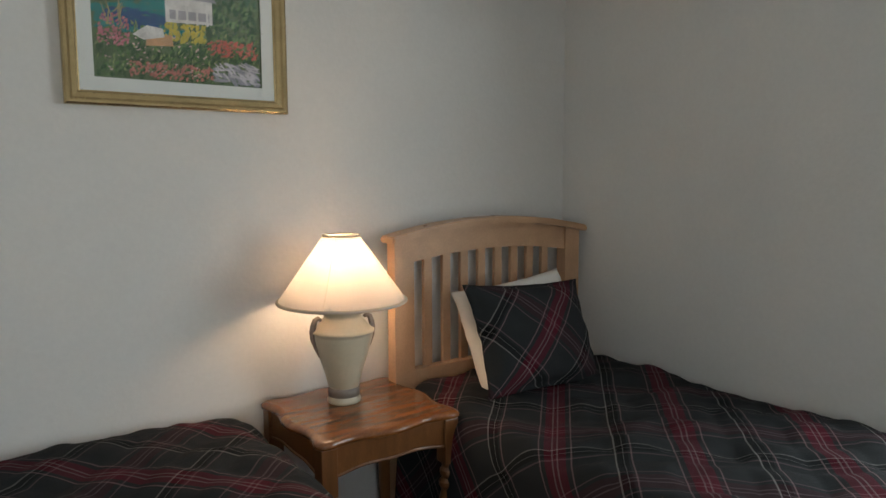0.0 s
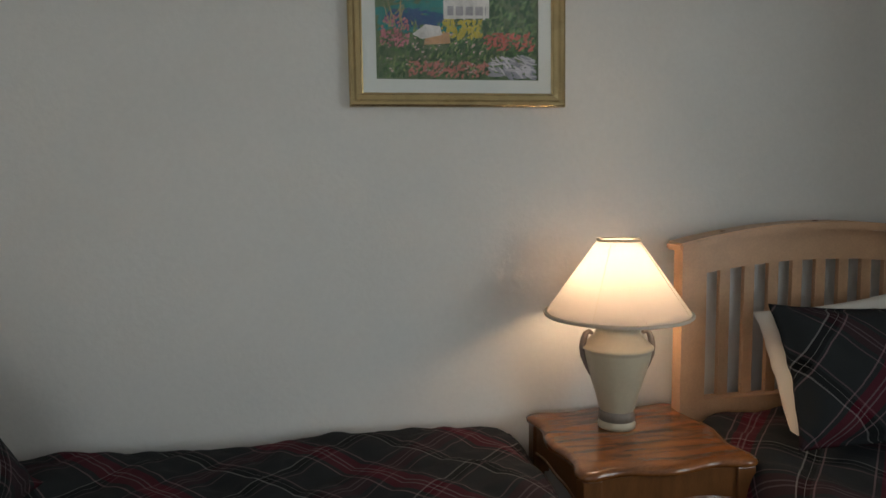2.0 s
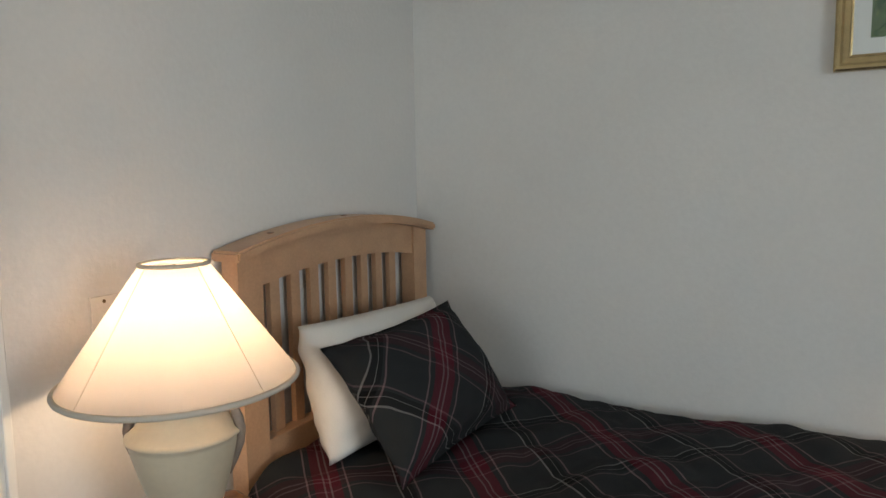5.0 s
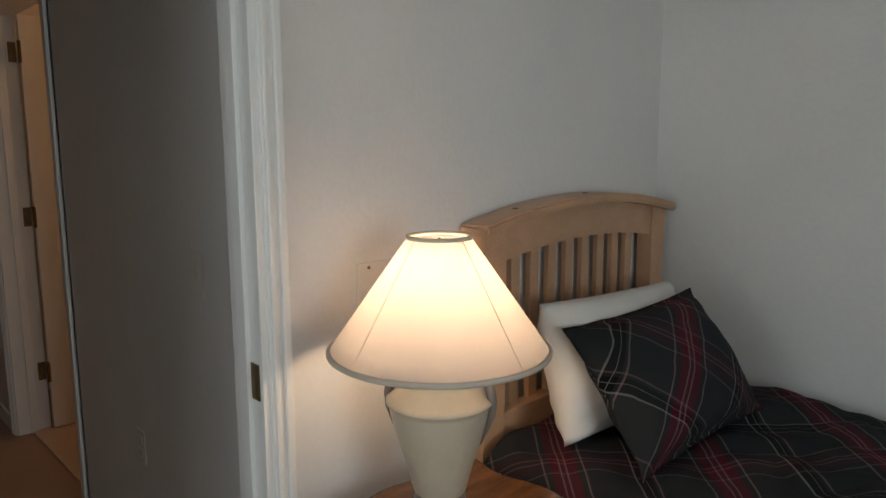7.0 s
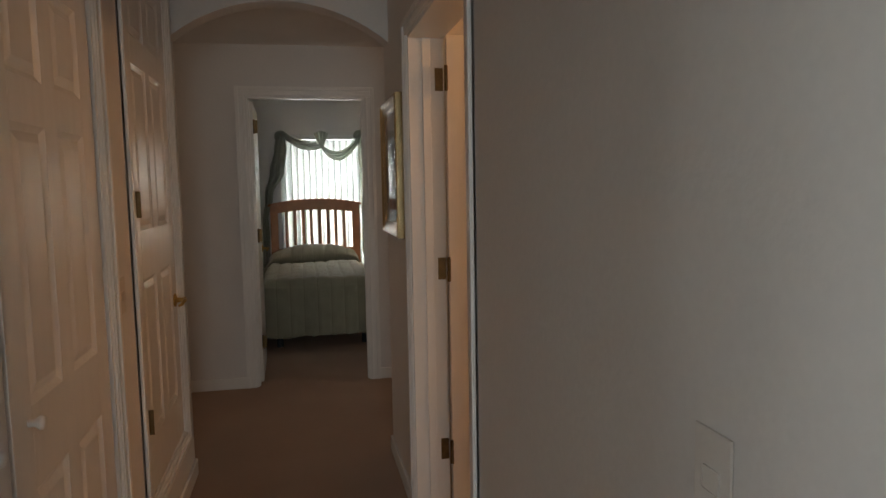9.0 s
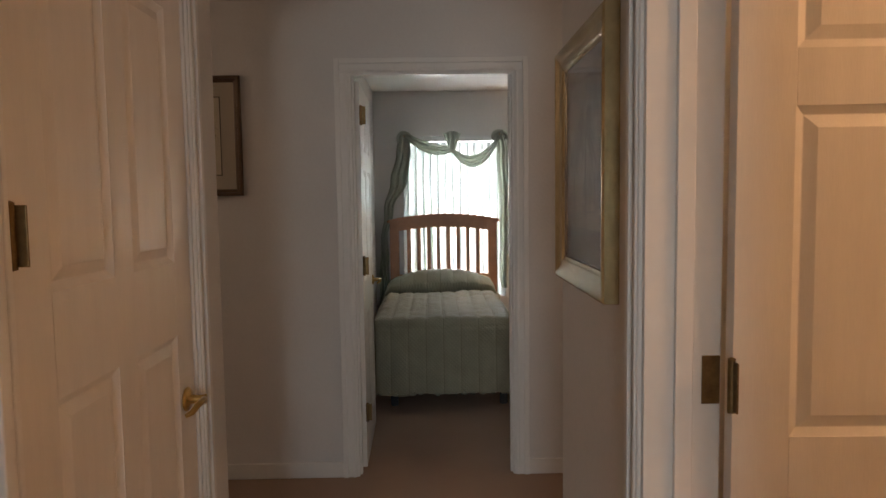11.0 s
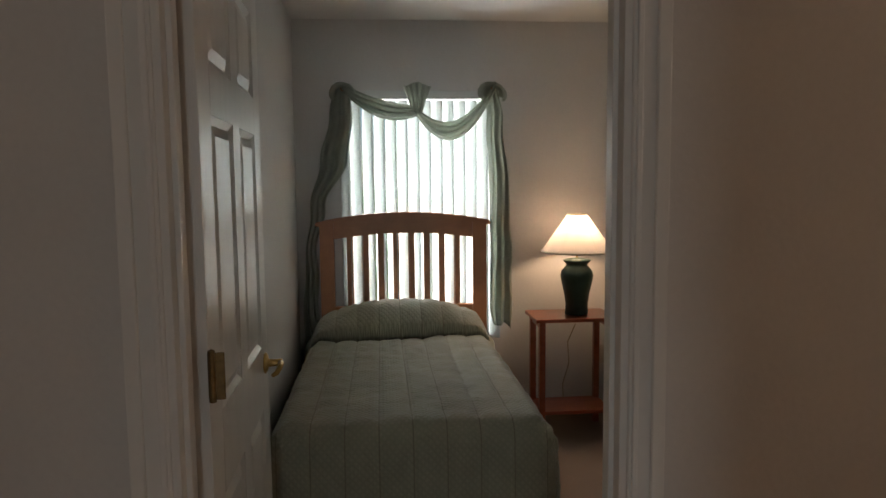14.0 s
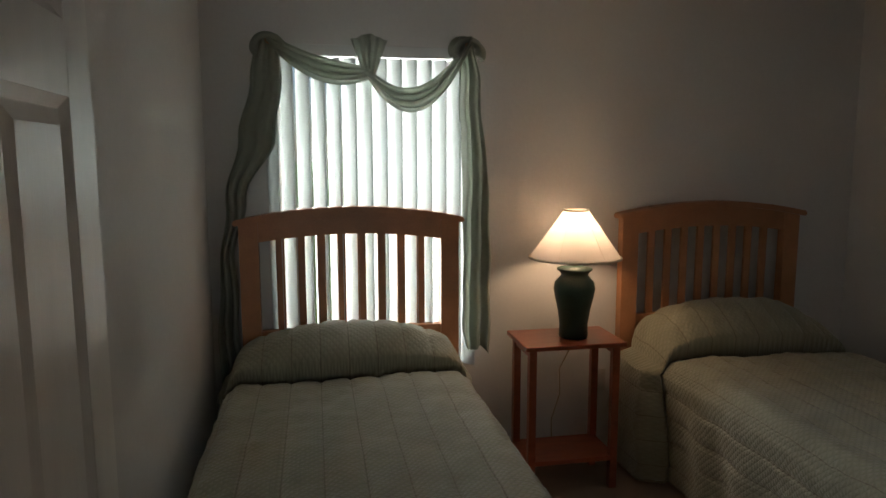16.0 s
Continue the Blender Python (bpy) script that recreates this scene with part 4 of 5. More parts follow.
def carved_nightstand(m):
    """An oak end table: a top with a serpentine edge, a scalloped apron with a bead, four turned legs."""
    ns = thing("nightstand", "varnished oak end table with scalloped top and turned legs", "nightstand", "oak end tables")
    hx, hy = 0.262, 0.250

    def edge(scale):
        """Four ogee sides: out at the middle and the corners, in between them."""
        pts = []
        for k in range(96):
            side, f = divmod(k, 24)
            u = -0.91 + 1.82 * f / 23
            w = -0.011 * (1 - math.cos(2 * math.pi * u)) if abs(u) < 1 else 0.0
            w -= 0.016 * max(0.0, (abs(u) - 0.80) / 0.14) ** 3 if abs(u) > 0.8 else 0.0
            a, b = ((hx, hy) if side % 2 == 0 else (hy, hx))
            du, dv = a * u * scale, -(b * scale + w)
            for _ in range(side):
                du, dv = -dv, du
            pts.append((du, dv))
        return pts
    bm = bmesh.new()
    rings = []
    for sc, z in ((0.0, 0.700), (0.90, 0.700), (0.93, 0.700), (0.955, 0.6985), (0.985, 0.694), (1.0, 0.687), (0.995, 0.679), (0.965, 0.675), (0.0, 0.675)):
        rings.append([bm.verts.new((0, 0, z))] if sc == 0 else [bm.verts.new((x, y, z)) for x, y in edge(sc)])
    for a, b in zip(rings, rings[1:]):
        for i in range(96):
            j = (i + 1) % 96
            if len(a) == 1:
                bm.faces.new((a[0], b[i], b[j]))
            elif len(b) == 1:
                bm.faces.new((a[i], b[0], a[j]))
            else:
                bm.faces.new((a[i], b[i], b[j], a[j]))
    bmesh.ops.recalc_face_normals(bm, faces=bm.faces)
    part("tabletop", bm, OAK, ns, "polished oak top with serpentine edge", True)
    lx, ly = hx - 0.045, hy - 0.045
    for ax in (0, 1):
        for s in (-1, 1):
            half, out = ((lx, ly) if ax == 0 else (ly, lx))
            lower = [(-half + 2 * half * i / 24, 0.594 - 0.006 * math.cos(2 * math.pi * i / 24) - 0.004 * math.cos(4 * math.pi * i / 24)) for i in range(25)]
            ol = [(-half, 0.6745), (half, 0.6745)] + lower[::-1]
            d = sorted((s * out, s * (out + 0.016)))
            ap = part("apron", prism(ol, d, "y" if ax == 0 else "x"), OAK_LEG, ns)
            off = s * (out + 0.017)
            part("bead", tube([(u, off, z) if ax == 0 else (off, u, z) for u, z in lower], 0.0045, 6), OAK_LEG, ap, "rope bead moulding")
    leg = ((0, 0.002), (0.016, 0.002), (0.020, 0.02), (0.014, 0.045), (0.018, 0.10), (0.024, 0.30), (0.028, 0.40), (0.020, 0.430), (0.029, 0.445), (0.029, 0.458), (0.019, 0.470),
           (0.026, 0.485), (0.026, 0.497), (0.018, 0.508), (0.022, 0.525), (0, 0.525))
    for x in (-lx, lx):
        for y in (-ly, ly):
            bm = lathe(leg, 20, (x, y))
            box(bm, (x - 0.026, y - 0.026, 0.524), (x + 0.026, y + 0.026, 0.6745), 0.003)
            part("leg", bm, OAK_LEG, ns)
    ns.matrix_basis = m
    return ns


def lampshade(parent, top, bottom, r0, r1, ribs=8):
    bm = bmesh.new()
    rings = []
    steps = 64
    for k in range(9):
        u = k / 8
        r = r0 + (r1 - r0) * u
        rings.append([bm.verts.new((r * math.cos(2 * math.pi * i / steps), r * math.sin(2 * math.pi * i / steps), top + (bottom - top) * u)) for i in range(steps)])
    for a, b in zip(rings, rings[1:]):
        for i in range(steps):
            bm.faces.new((a[i], b[i], b[(i + 1) % steps], a[(i + 1) % steps]))
    bmesh.ops.solidify(bm, geom=bm.faces[:], thickness=0.0015)
    bmesh.ops.recalc_face_normals(bm, faces=bm.faces)
    sh = part("shade", bm, SHADE, parent, "cream fabric cone shade, lit from within", True)
    for r, z, w in ((r0, top, 0.0042), (r1, bottom, 0.0055)):
        ring = [(r * math.cos(2 * math.pi * i / 64), r * math.sin(2 * math.pi * i / 64), z) for i in range(65)]
        part("binding", tube(ring, w, 8), SHADE_EDGE, sh, "", True)
    for k in range(ribs):
        a = 2 * math.pi * (k + 0.3) / ribs
        part("seam", tube([((r0 + 0.0006) * math.cos(a), (r0 + 0.0006) * math.sin(a), top), ((r1 + 0.0006) * math.cos(a), (r1 + 0.0006) * math.sin(a), bottom)], 0.0009, 6), SHADE_SEAM, sh)
    return sh


def lamp_fittings(lamp, neck, top):
    part("stem", lathe(((0, neck), (0.006, neck), (0.006, neck + 0.05), (0.016, neck + 0.055), (0.016, neck + 0.085), (0, neck + 0.086)), 14), BRASS, lamp, "", True)
    part("harp", tube([(0.0, 0.045 * math.sin(math.pi * k / 20) * (1 if k <= 20 else -1), neck + 0.05 + (top - neck - 0.06) * k / 20) for k in range(21)], 0.0018, 6), BRASS, lamp)
    part("harp", tube([(0.0, -0.045 * math.sin(math.pi * k / 20), neck + 0.05 + (top - neck - 0.06) * k / 20) for k in range(21)], 0.0018, 6), BRASS, lamp)
    part("finial", lathe(((0, top - 0.016), (0.006, top - 0.012), (0.004, top - 0.006), (0.007, top), (0, top + 0.006)), 12), BRASS, lamp, "small brass finial", True)
    for k in range(3):
        a = 2 * math.pi * k / 3
        part("spider_arm", tube([(0, 0, top - 0.012), (0.058 * math.cos(a), 0.058 * math.sin(a), top - 0.004)], 0.0015, 6), BRASS, lamp)


def urn_lamp(m):
    """A cream ceramic urn lamp with two curled handles and a taupe band at its foot."""
    lamp = thing("table_lamp", "lit cream ceramic urn lamp with cone shade on oak table", "table lamp", "cream urn lamps")
    body = ((0, 0.001), (0.054, 0.001), (0.056, 0.012), (0.052, 0.020), (0.049, 0.055), (0.053, 0.060), (0.064, 0.105), (0.083, 0.165), (0.096, 0.214), (0.099, 0.230), (0.099, 0.238),
            (0.105, 0.241), (0.105, 0.246), (0.099, 0.250), (0.090, 0.258), (0.076, 0.274), (0.064, 0.288), (0.062, 0.300), (0.076, 0.310), (0.078, 0.318), (0.060, 0.322), (0, 0.322))
    b = part("body", lathe(body, 56), CERAMIC, lamp, "cream ceramic urn", True)
    part("band", lathe(((0.0498, 0.024), (0.0535, 0.0245), (0.0505, 0.053), (0.0495, 0.0535)), 56), TAUPE, b, "taupe band round the foot", True)
    for a in (150, -30):
        ca, sa = math.cos(radians(a)), math.sin(radians(a))
        pts = []
        for r, z in ((0.074, 0.284), (0.084, 0.291), (0.094, 0.285), (0.100, 0.268), (0.104, 0.246), (0.102, 0.220), (0.092, 0.190), (0.079, 0.158)):
            pts.append((r * ca, r * sa, z))
        part("handle", tube(pts, [0.006, 0.008, 0.009, 0.010, 0.010, 0.009, 0.007, 0.004], 10), TAUPE, b, "curled taupe handle", True)
    lamp_fittings(lamp, 0.322, 0.555)
    lampshade(lamp, 0.562, 0.345, 0.060, 0.212, 4)
    lamp.matrix_basis = m
    return lamp


carved_nightstand(pose(0.888, 1.405, 0))
carved_nightstand(pose(-0.865, 0.372, 0, 0, 0, 90))
urn_lamp(pose(0.868, 1.468, 0.7005, 0, 0, 20))
urn_lamp(pose(-0.946, 0.383, 0.7005, 0, 0, 62))


def plain_nightstand():
    """A small cherry table with four square legs and a low shelf."""
    ns = thing("nightstand", "small cherry wood nightstand with low shelf", "nightstand", place=(-8.64, 0.91, 0.021))
    part("tabletop", boxes(((-0.155, -0.235, 0.652), (0.155, 0.235, 0.673), 0.004)), CHERRY, ns)
    for x in (-0.118, 0.118):
        for y in (-0.195, 0.195):
            part("leg", boxes(((x - 0.017, y - 0.017, -0.019), (x + 0.017, y + 0.017, 0.652), 0.002)), CHERRY, ns)
    for s in (-1, 1):
        part("apron", boxes(((-0.101, s * 0.195 - 0.008, 0.612), (0.101, s * 0.195 + 0.008, 0.651), 0.001)), CHERRY, ns)
    part("apron", boxes(((-0.126, -0.178, 0.605), (-0.110, 0.178, 0.651), 0.001)), CHERRY, ns)
    part("shelf", boxes(((-0.132, -0.21, 0.115), (0.132, 0.21, 0.135), 0.002)), CHERRY, ns, "low shelf")
    return ns


plain_nightstand()
jar = thing("table_lamp", "dark green ceramic jar lamp with cone shade, lit", "table lamp", place=(-8.63, 0.945, 0.6945))
part("body", lathe(((0, 0.001), (0.064, 0.001), (0.066, 0.010), (0.064, 0.06), (0.074, 0.13), (0.088, 0.19), (0.094, 0.225), (0.088, 0.255), (0.068, 0.278), (0.060, 0.288), (0.066, 0.300), (0.080, 0.312), (0.080, 0.318), (0.020, 0.330), (0, 0.330)), 56), GREEN_CERAMIC, jar, "dark green glazed jar", True)
lamp_fittings(jar, 0.330, 0.575)
lampshade(jar, 0.582, 0.368, 0.055, 0.205, 6)
tagged(part("lamp_cord", tube([(-0.975, 0.435, 0.708), (-1.01, 0.47, 0.704), (-1.05, 0.485, 0.704), (-1.09, 0.50, 0.703), (-1.118, 0.505, 0.694), (-1.14, 0.505, 0.64), (-1.165, 0.50, 0.40), (-1.18, 0.50, 0.20), (-1.185, 0.50, 0.01)], 0.003, 6), CORD), "thin tan lamp cord running over the oak table", "cord")
tagged(part("lamp_cord", tube([(-8.70, 0.96, 0.62), (-8.76, 0.93, 0.50), (-8.80, 0.95, 0.36), (-8.83, 0.92, 0.22), (-8.85, 0.93, 0.10), (-8.86, 0.95, 0.01)], 0.003, 6), CORD), "thin brown lamp cord hanging behind the nightstand", "cord")


# ---- pictures ----


def frame_on_wall(name, label, width, height, face, moulding, mat_width, mat_material, deep, m, glass=True, glass_at=0.45):
    """A picture with mitred moulding, mat and glass: x across from its left edge, z up, its back at y = 0, its face towards -y."""
    p = thing(name, label, "picture")
    prof = ((0.0, 0.0), (0.0, -deep * 0.88), (0.006, -deep), (0.014, -deep * 0.97), (face * 0.5, -deep * 0.76), (face * 0.82, -deep * 0.68), (face * 0.9, -deep * 0.56), (face, -deep * 0.5), (face, 0.0))
    corners = ((0, 0, 1, 1), (width, 0, -1, 1), (width, height, -1, -1), (0, height, 1, -1))
    for k in range(4):
        a, b = corners[k], corners[(k + 1) % 4]
        bm = bmesh.new()
        va = [bm.verts.new((a[0] + a[2] * d, y, a[1] + a[3] * d)) for d, y in prof]
        vb = [bm.verts.new((b[0] + b[2] * d, y, b[1] + b[3] * d)) for d, y in prof]
        for i in range(len(prof) - 1):
            bm.faces.new((va[i], vb[i], vb[i + 1], va[i + 1]))
        bm.faces.new(va), bm.faces.new(vb[::-1])
        bmesh.ops.recalc_face_normals(bm, faces=bm.faces)
        fr = part("frame_side", bm, moulding, p)
    f, w = face, mat_width
    if mat_width:
        part("mat", boxes(((f - 0.003, -deep * 0.42, f - 0.003), (f + w, -deep * 0.36, height - f + 0.003)), ((width - f - w, -deep * 0.42, f - 0.003), (width - f + 0.003, -deep * 0.36, height - f + 0.003)),
                          ((f + w, -deep * 0.42, f - 0.003), (width - f - w, -deep * 0.36, f + w)), ((f + w, -deep * 0.42, height - f - w), (width - f - w, -deep * 0.36, height - f + 0.003))), mat_material, p, "mat board")
    if glass:
        part("glass", boxes(((f - 0.002, -deep * (glass_at + 0.02), f - 0.002), (width - f + 0.002, -deep * glass_at, height - f + 0.002))), GLASS, p).visible_shadow = False
    p.matrix_basis = m
    return p


def strokes(parent, name, material, count, box4, size, lean, seed, y):
    """Loose brush strokes of one colour within a rectangle (x0, z0, x1, z1)."""
    rr = random.Random(seed)
    bm = bmesh.new()
    for k in range(count):
        cx, cz = rr.uniform(box4[0], box4[2]), rr.uniform(box4[1], box4[3])
        ln, wd = size[0] * rr.uniform(0.6, 1.4), size[1] * rr.uniform(0.6, 1.4)
        a = radians(lean + rr.uniform(-35, 35))
        ca, sa = math.cos(a), math.sin(a)
        d = y - 0.0001 * k / max(1, count) * 4
        pts = []
        for i in range(8):
            t = 2 * math.pi * i / 8
            rad = rr.uniform(0.75, 1.1)
            u, v = ln / 2 * math.cos(t) * rad, wd / 2 * math.sin(t) * rad
            x, z = cx + ca * u - sa * v, cz + sa * u + ca * v
            pts.append(bm.verts.new((min(max(x, box4[0] - 0.01), box4[2] + 0.01), d, min(max(z, box4[1] - 0.01), box4[3] + 0.01))))
        f = bm.faces.new(pts)
        f.normal_update()
        if f.normal.y > 0:
            f.normal_flip()
    return part(name, bm, material, parent)


# garden painting over the first nightstand
PW, PH = 0.664, 0.60
art = frame_on_wall("framed_painting", "impressionist garden painting in champagne gold frame", PW, PH, 0.042, GOLD, 0.040, MATBOARD, 0.030, pose(0.108, N1 - 0.001, 1.664), True)
A0, AW, AH = 0.080, PW - 0.16, PH - 0.16
canvas_y = -0.0065
part("canvas", boxes(((A0 - 0.003, canvas_y, A0 - 0.003), (A0 + AW + 0.003, -0.002, A0 + AH + 0.003))), flat_paint("leaf_green_paint", (0.13, 0.19, 0.10)), art, "garden scene of water, white houses and flowers")


def paint(name, colour, count, x0, z0, x1, z1, ln, wd, lean, seed, level):
    strokes(art, "brush_strokes", flat_paint(name, colour), count, (A0 + AW * x0, A0 + AH * z0 * 0.62, A0 + AW * x1, A0 + AH * z1 * 0.62), (ln, wd), lean, seed, canvas_y - 0.0003 - 0.0007 * level)


paint("teal_paint", (0.03, 0.25, 0.24), 90, 0.02, 0.52, 0.55, 0.98, 0.05, 0.02, 5, 11, 0)
paint("blue_paint", (0.03, 0.09, 0.24), 40, 0.08, 0.56, 0.42, 0.74, 0.06, 0.010, 0, 12, 1)
paint("deep_green_paint", (0.05, 0.11, 0.05), 240, 0.02, 0.02, 0.98, 0.50, 0.022, 0.010, 70, 13, 1)
paint("shrub_green_paint", (0.05, 0.12, 0.06), 190, 0.50, 0.30, 0.98, 0.98, 0.026, 0.012, 80, 14, 1)
paint("mid_green_paint", (0.13, 0.24, 0.09), 200, 0.02, 0.03, 0.98, 0.58, 0.016, 0.007, 60, 27, 2)
paint("light_green_paint", (0.30, 0.38, 0.16), 150, 0.02, 0.04, 0.98, 0.62, 0.014, 0.005, 80, 15, 2)
paint("fern_paint", (0.20, 0.32, 0.14), 90, 0.58, 0.45, 0.98, 0.98, 0.020, 0.006, 50, 28, 2)
paint("pink_paint", (0.56, 0.20, 0.24), 110, 0.03, 0.36, 0.20, 0.68, 0.011, 0.006, 60, 16, 3)
paint("coral_paint", (0.58, 0.15, 0.12), 130, 0.66, 0.34, 0.97, 0.52, 0.012, 0.006, 30, 17, 3)
paint("rose_paint", (0.55, 0.21, 0.18), 150, 0.20, 0.04, 0.68, 0.20, 0.012, 0.006, 50, 18, 3)
paint("petal_paint", (0.66, 0.46, 0.44), 70, 0.06, 0.08, 0.66, 0.50, 0.008, 0.005, 20, 29, 3)
paint("yellow_paint", (0.58, 0.48, 0.08), 120, 0.40, 0.46, 0.64, 0.66, 0.014, 0.008, 60, 19, 3)
paint("path_shade_paint", (0.36, 0.36, 0.42), 26, 0.70, 0.03, 0.97, 0.26, 0.05, 0.012, -30, 30, 3)
paint("lilac_path_paint", (0.60, 0.58, 0.62), 46, 0.70, 0.04, 0.97, 0.26, 0.035, 0.006, -28, 23, 4)
paint("sky_paint", (0.40, 0.50, 0.56), 60, 0.02, 1.15, 0.98, 1.60, 0.06, 0.02, 5, 25, 1)
paint("far_tree_paint", (0.08, 0.18, 0.10), 70, 0.02, 0.95, 0.98, 1.25, 0.04, 0.015, 70, 26, 2)
paint("trunk_paint", (0.40, 0.34, 0.18), 14, 0.06, 0.60, 0.18, 0.98, 0.08, 0.004, 80, 24, 4)
HOUSE_WHITE, HOUSE_SHADE, HOUSE_ROOF = flat_paint("house_white_paint", (0.72, 0.70, 0.68)), flat_paint("house_shade_paint", (0.42, 0.40, 0.44)), flat_paint("house_peach_paint", (0.62, 0.36, 0.20))


def painted(name, material, outline, level):
    """A flat painted shape in the picture: an outline in shares of the canvas."""
    y = canvas_y - 0.0030 - 0.0004 * level
    part(name, prism([(A0 + AW * u, A0 + AH * 0.62 * v) for u, v in outline], (y - 0.0003, y)), material, art)


painted("painted_house", HOUSE_WHITE, ((0.41, 0.66), (0.69, 0.68), (0.69, 0.96), (0.41, 0.96)), 0)
painted("painted_roof", HOUSE_SHADE, ((0.38, 0.94), (0.72, 0.93), (0.66, 1.06), (0.44, 1.08)), 1)
painted("painted_porch", HOUSE_SHADE, ((0.43, 0.70), (0.67, 0.71), (0.67, 0.80), (0.43, 0.80)), 1)
for u in (0.42, 0.47, 0.53, 0.59, 0.65):
    painted("painted_column", HOUSE_WHITE, ((u, 0.66), (u + 0.014, 0.66), (u + 0.014, 0.90), (u, 0.90)), 2)
painted("painted_cottage", HOUSE_ROOF, ((0.29, 0.38), (0.45, 0.40), (0.44, 0.52), (0.30, 0.50)), 1)
painted("painted_cottage_roof", HOUSE_WHITE, ((0.22, 0.49), (0.30, 0.60), (0.39, 0.58), (0.40, 0.49), (0.28, 0.44)), 2)


def palm(parent, cx, z0, z1, size, y, seed, ink=None):
    """A drawn palm: a slender trunk, drooping fronds, a base line."""
    rr = random.Random(seed)
    bm = prism([(cx - 0.006, z0), (cx + 0.006, z0), (cx + 0.004, z1), (cx - 0.004, z1)], (y - 0.0008, y))
    for k in range(13):
        a = radians(-35 + 250 * k / 12 + rr.uniform(-6, 6))
        ln = size * rr.uniform(0.75, 1.05)
        left, right = [], []
        for i in range(9):
            u = i / 8
            x = cx + ln * u * math.cos(a)
            z = z1 + ln * u * math.sin(a) - 0.55 * ln * u * u
            w = 0.16 * size * math.sin(math.pi * min(1, u + 0.08)) * (0.6 + 0.4 * (i % 2))
            left.append((x, z + w * 0.4)), right.append((x, z - w * 0.6))
        ring = left + right[::-1]
        d = y - 0.001 - 0.0001 * k
        f = bm.faces.new([bm.verts.new((x, d, z)) for x, z in ring])
        f.normal_update()
        if f.normal.y > 0:
            f.normal_flip()
    for k in range(5):
        box(bm, (cx - 0.022 + 0.006 * k, y - 0.0008, z0 - 0.004 - 0.002 * (k % 2)), (cx - 0.014 + 0.008 * k, y, z0 + 0.003))
    return part("palm_drawing", bm, ink or INK, parent, "sepia palm tree drawing")


def palm_print(m, seed):
    w, h = 0.49, 0.59
    p = frame_on_wall("framed_print", "sepia palm tree print in dark bronze frame", w, h, 0.032, BRONZE, 0.0, PARCHMENT, 0.028, m)
    part("mat", boxes(((0.030, -0.0105, 0.030), (w - 0.030, -0.006, h - 0.030))), PARCHMENT, p, "parchment mat")
    part("print", boxes(((0.105, -0.0120, 0.105), (w - 0.105, -0.0106, h - 0.105))), PAPER, p, "aged paper print")
    a, b, c, d = 0.100, w - 0.100, 0.100, h - 0.100
    part("border_line", boxes(((a, -0.0118, c), (b, -0.0107, c + 0.005)), ((a, -0.0118, d - 0.005), (b, -0.0107, d)), ((a, -0.0118, c + 0.005), (a + 0.005, -0.0107, d - 0.005)), ((b - 0.005, -0.0118, c + 0.005), (b, -0.0107, d - 0.005))), INK, p)
    palm(p, w / 2 + 0.01, 0.125, 0.37, 0.125, -0.0121, seed)
    part("print_vignette", boxes(((0.135, -0.0126, 0.20), (0.185, -0.0121, 0.245), 0.0002)), TAUPE, p, "small seed drawing")
    return p


palm_print(pose(X2 + 0.001, -1.580, 1.464, 0, 0, 90), 5)
palm_print(pose(X2 + 0.001, 0.909, 1.414, 0, 0, 90), 6)
# large print in the hall, beside the bathroom door
LW, LH = 0.557, 0.635
big = frame_on_wall("framed_print", "large dusky palm print in wide gold frame behind glass", LW, LH, 0.062, GOLD, 0.0, PARCHMENT, 0.037, pose(-4.540, HALL_N - 0.001, 1.206), True, 0.47)
DUSK = mat("dusky_print", (0.27, 0.20, 0.165), 0.8, vary=0.35, scale=9, grain=40, bump=0.0, tint=(0.34, 0.28, 0.25))
part("print", boxes(((0.060, -0.0135, 0.060), (LW - 0.060, -0.004, LH - 0.060))), DUSK, big, "dusky violet and brown palm landscape")
part("print_ground", boxes(((0.0615, -0.0141, 0.061), (LW - 0.0615, -0.0137, 0.150))), flat_paint("dusk_violet", (0.13, 0.095, 0.095)), big)
part("inner_fillet", boxes(((0.061, -0.0185, 0.061), (0.066, -0.0143, LH - 0.061)), ((LW - 0.066, -0.0185, 0.061), (LW - 0.061, -0.0143, LH - 0.061)), ((0.066, -0.0185, 0.061), (LW - 0.066, -0.0143, 0.066))), BRONZE, big)
FROND = flat_paint("dusk_frond", (0.17, 0.125, 0.11))
palm(big, 0.30, 0.155, 0.40, 0.15, -0.0143, 9, FROND)
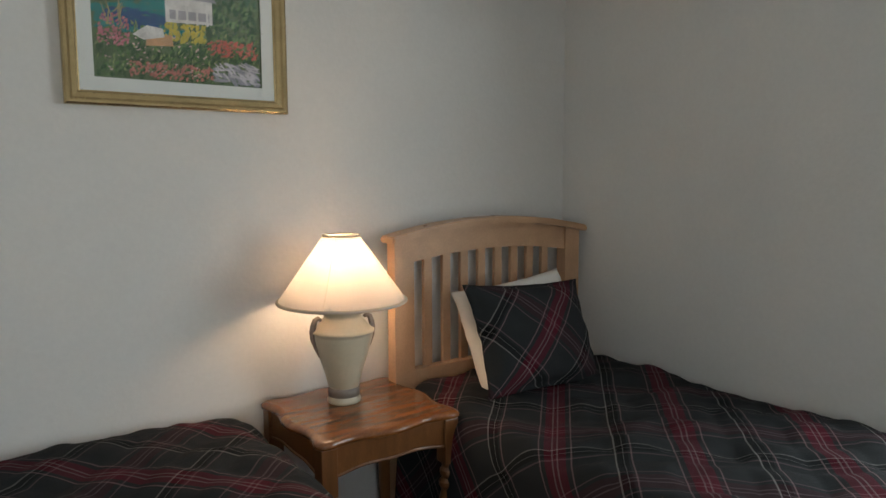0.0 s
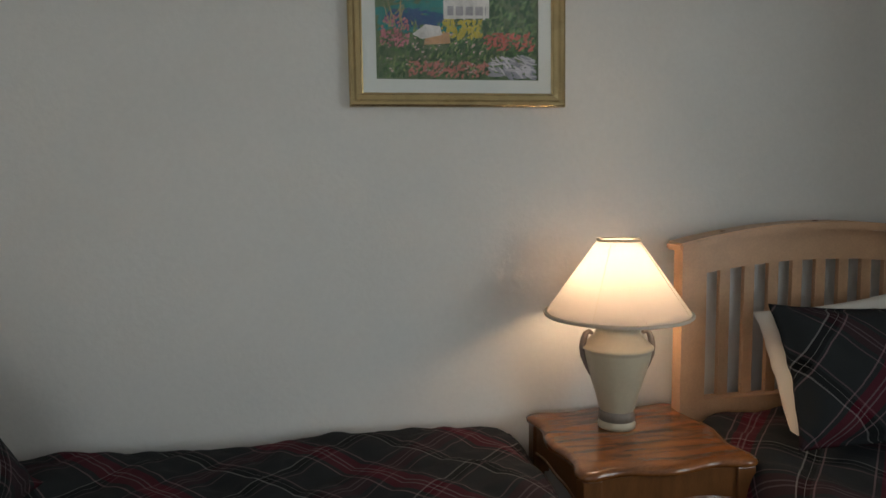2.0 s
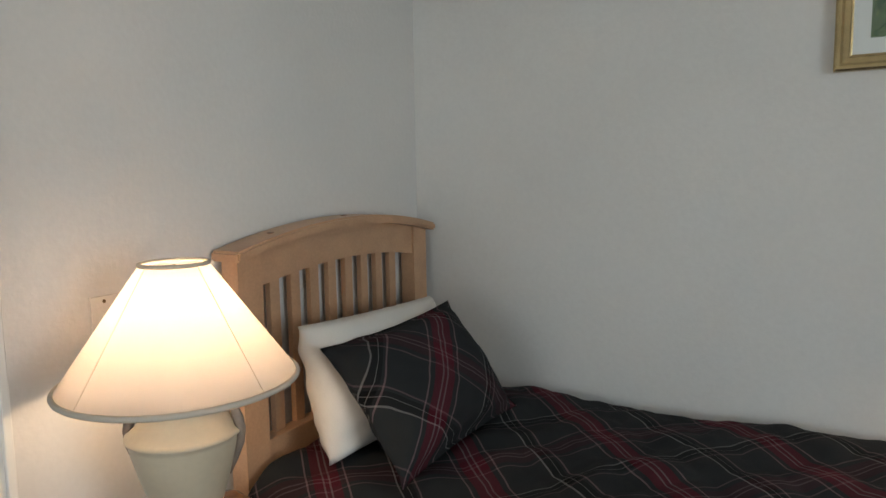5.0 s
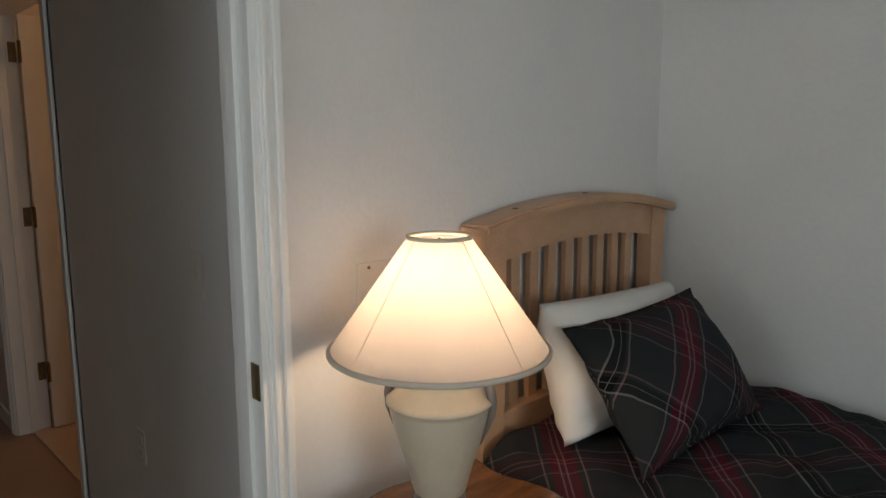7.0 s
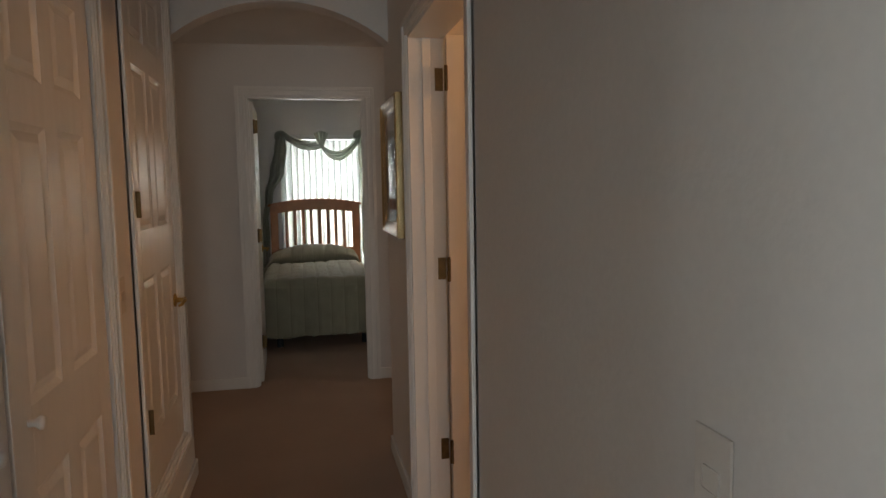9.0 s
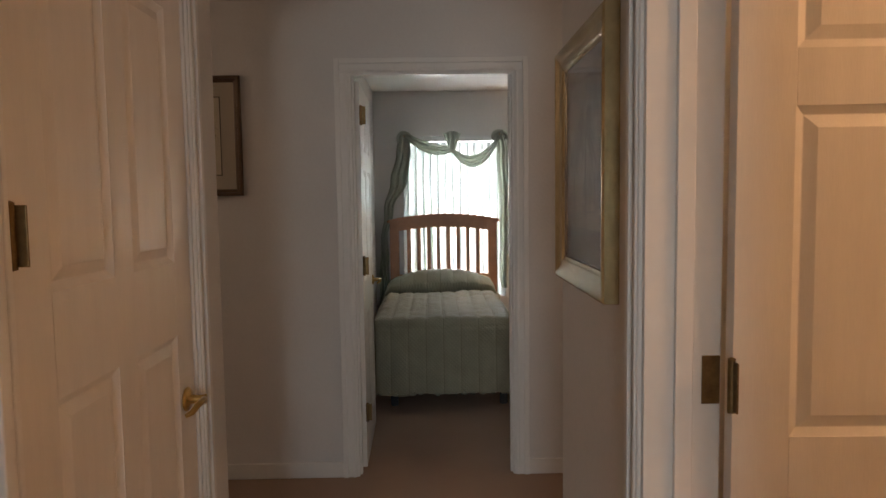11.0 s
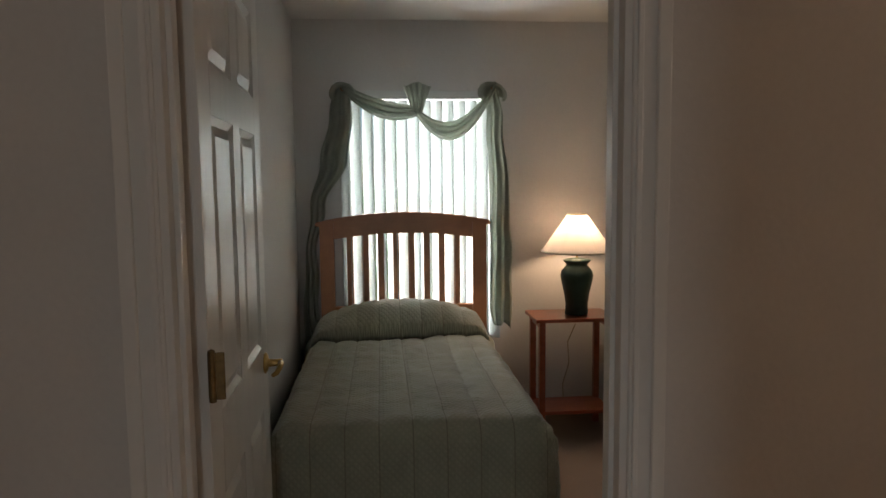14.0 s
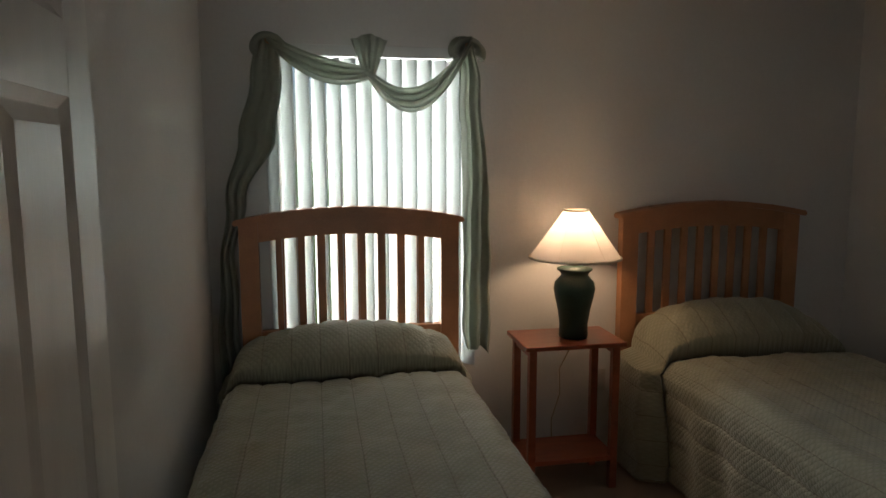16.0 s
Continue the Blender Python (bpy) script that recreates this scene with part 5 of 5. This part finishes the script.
palm(big, 0.17, 0.150, 0.33, 0.07, -0.0143, 10, FROND)
for z, x0, x1 in ((0.19, 0.25, 0.40), (0.215, 0.28, 0.44), (0.165, 0.10, 0.24)):
    part("water_line", boxes(((x0, -0.0142, z), (x1, -0.0137, z + 0.004))), FROND, big)
# picture on the second bedroom's north wall
frame_n = frame_on_wall("framed_print", "brown palm print in dark bronze frame on the bedroom wall", 0.49, 0.575, 0.032, BRONZE, 0.0, PARCHMENT, 0.028, pose(-8.635, N2 - 0.001, 1.284), True)
part("print", boxes(((0.030, -0.012, 0.030), (0.460, -0.006, 0.545))), PAPER, frame_n, "aged brown paper print")
palm(frame_n, 0.25, 0.11, 0.36, 0.13, -0.0121, 12)


# ---- small fixtures ----


def outlet(name, label, m, w=0.070, h=0.115, sockets=2, material=None):
    o = thing(name, label, "wall plate")
    part("plate", boxes(((-w / 2, -0.0045, -h / 2), (w / 2, -0.0005, h / 2), 0.002)), material or PLASTIC, o)
    for k in range(sockets):
        z = (k - (sockets - 1) / 2) * 0.040
        part("socket", boxes(((-0.016, -0.0065, z - 0.014), (0.016, -0.0047, z + 0.014), 0.002)), material or PLASTIC, o)
    o.matrix_basis = m
    return o


outlet("electrical_outlet", "ivory outlet plate low on the hall wall", pose(-2.16, HALL_N, 0.492), 0.06, 0.11, 2, PAINTED_PLATE)
outlet("light_switch", "ivory light switch plate on the hall wall", pose(-1.69, HALL_N, 1.11), sockets=1, material=PAINTED_PLATE)
outlet("light_switch", "ivory light switch plate between the closet doors", pose(-3.345, HALL_S, 1.105, 0, 0, 180), sockets=1)
plate = outlet("access_plate", "square painted access plate with screws on the wall", pose(W1, 0.475, 1.07, 0, 0, 90), 0.19, 0.22, 0, PAINTED_PLATE)
for u in (-0.065, 0.0, 0.065):
    part("screw", lathe(((0, 0), (0.004, 0), (0.003, 0.0025), (0, 0.003)), 10), DULL_BRASS, plate).matrix_basis = pose(u, -0.0045, 0.098, 90)
outlet("electrical_outlet", "white outlet plate behind the lamp table", pose(W2, 1.20, 0.38, 0, 0, 90))
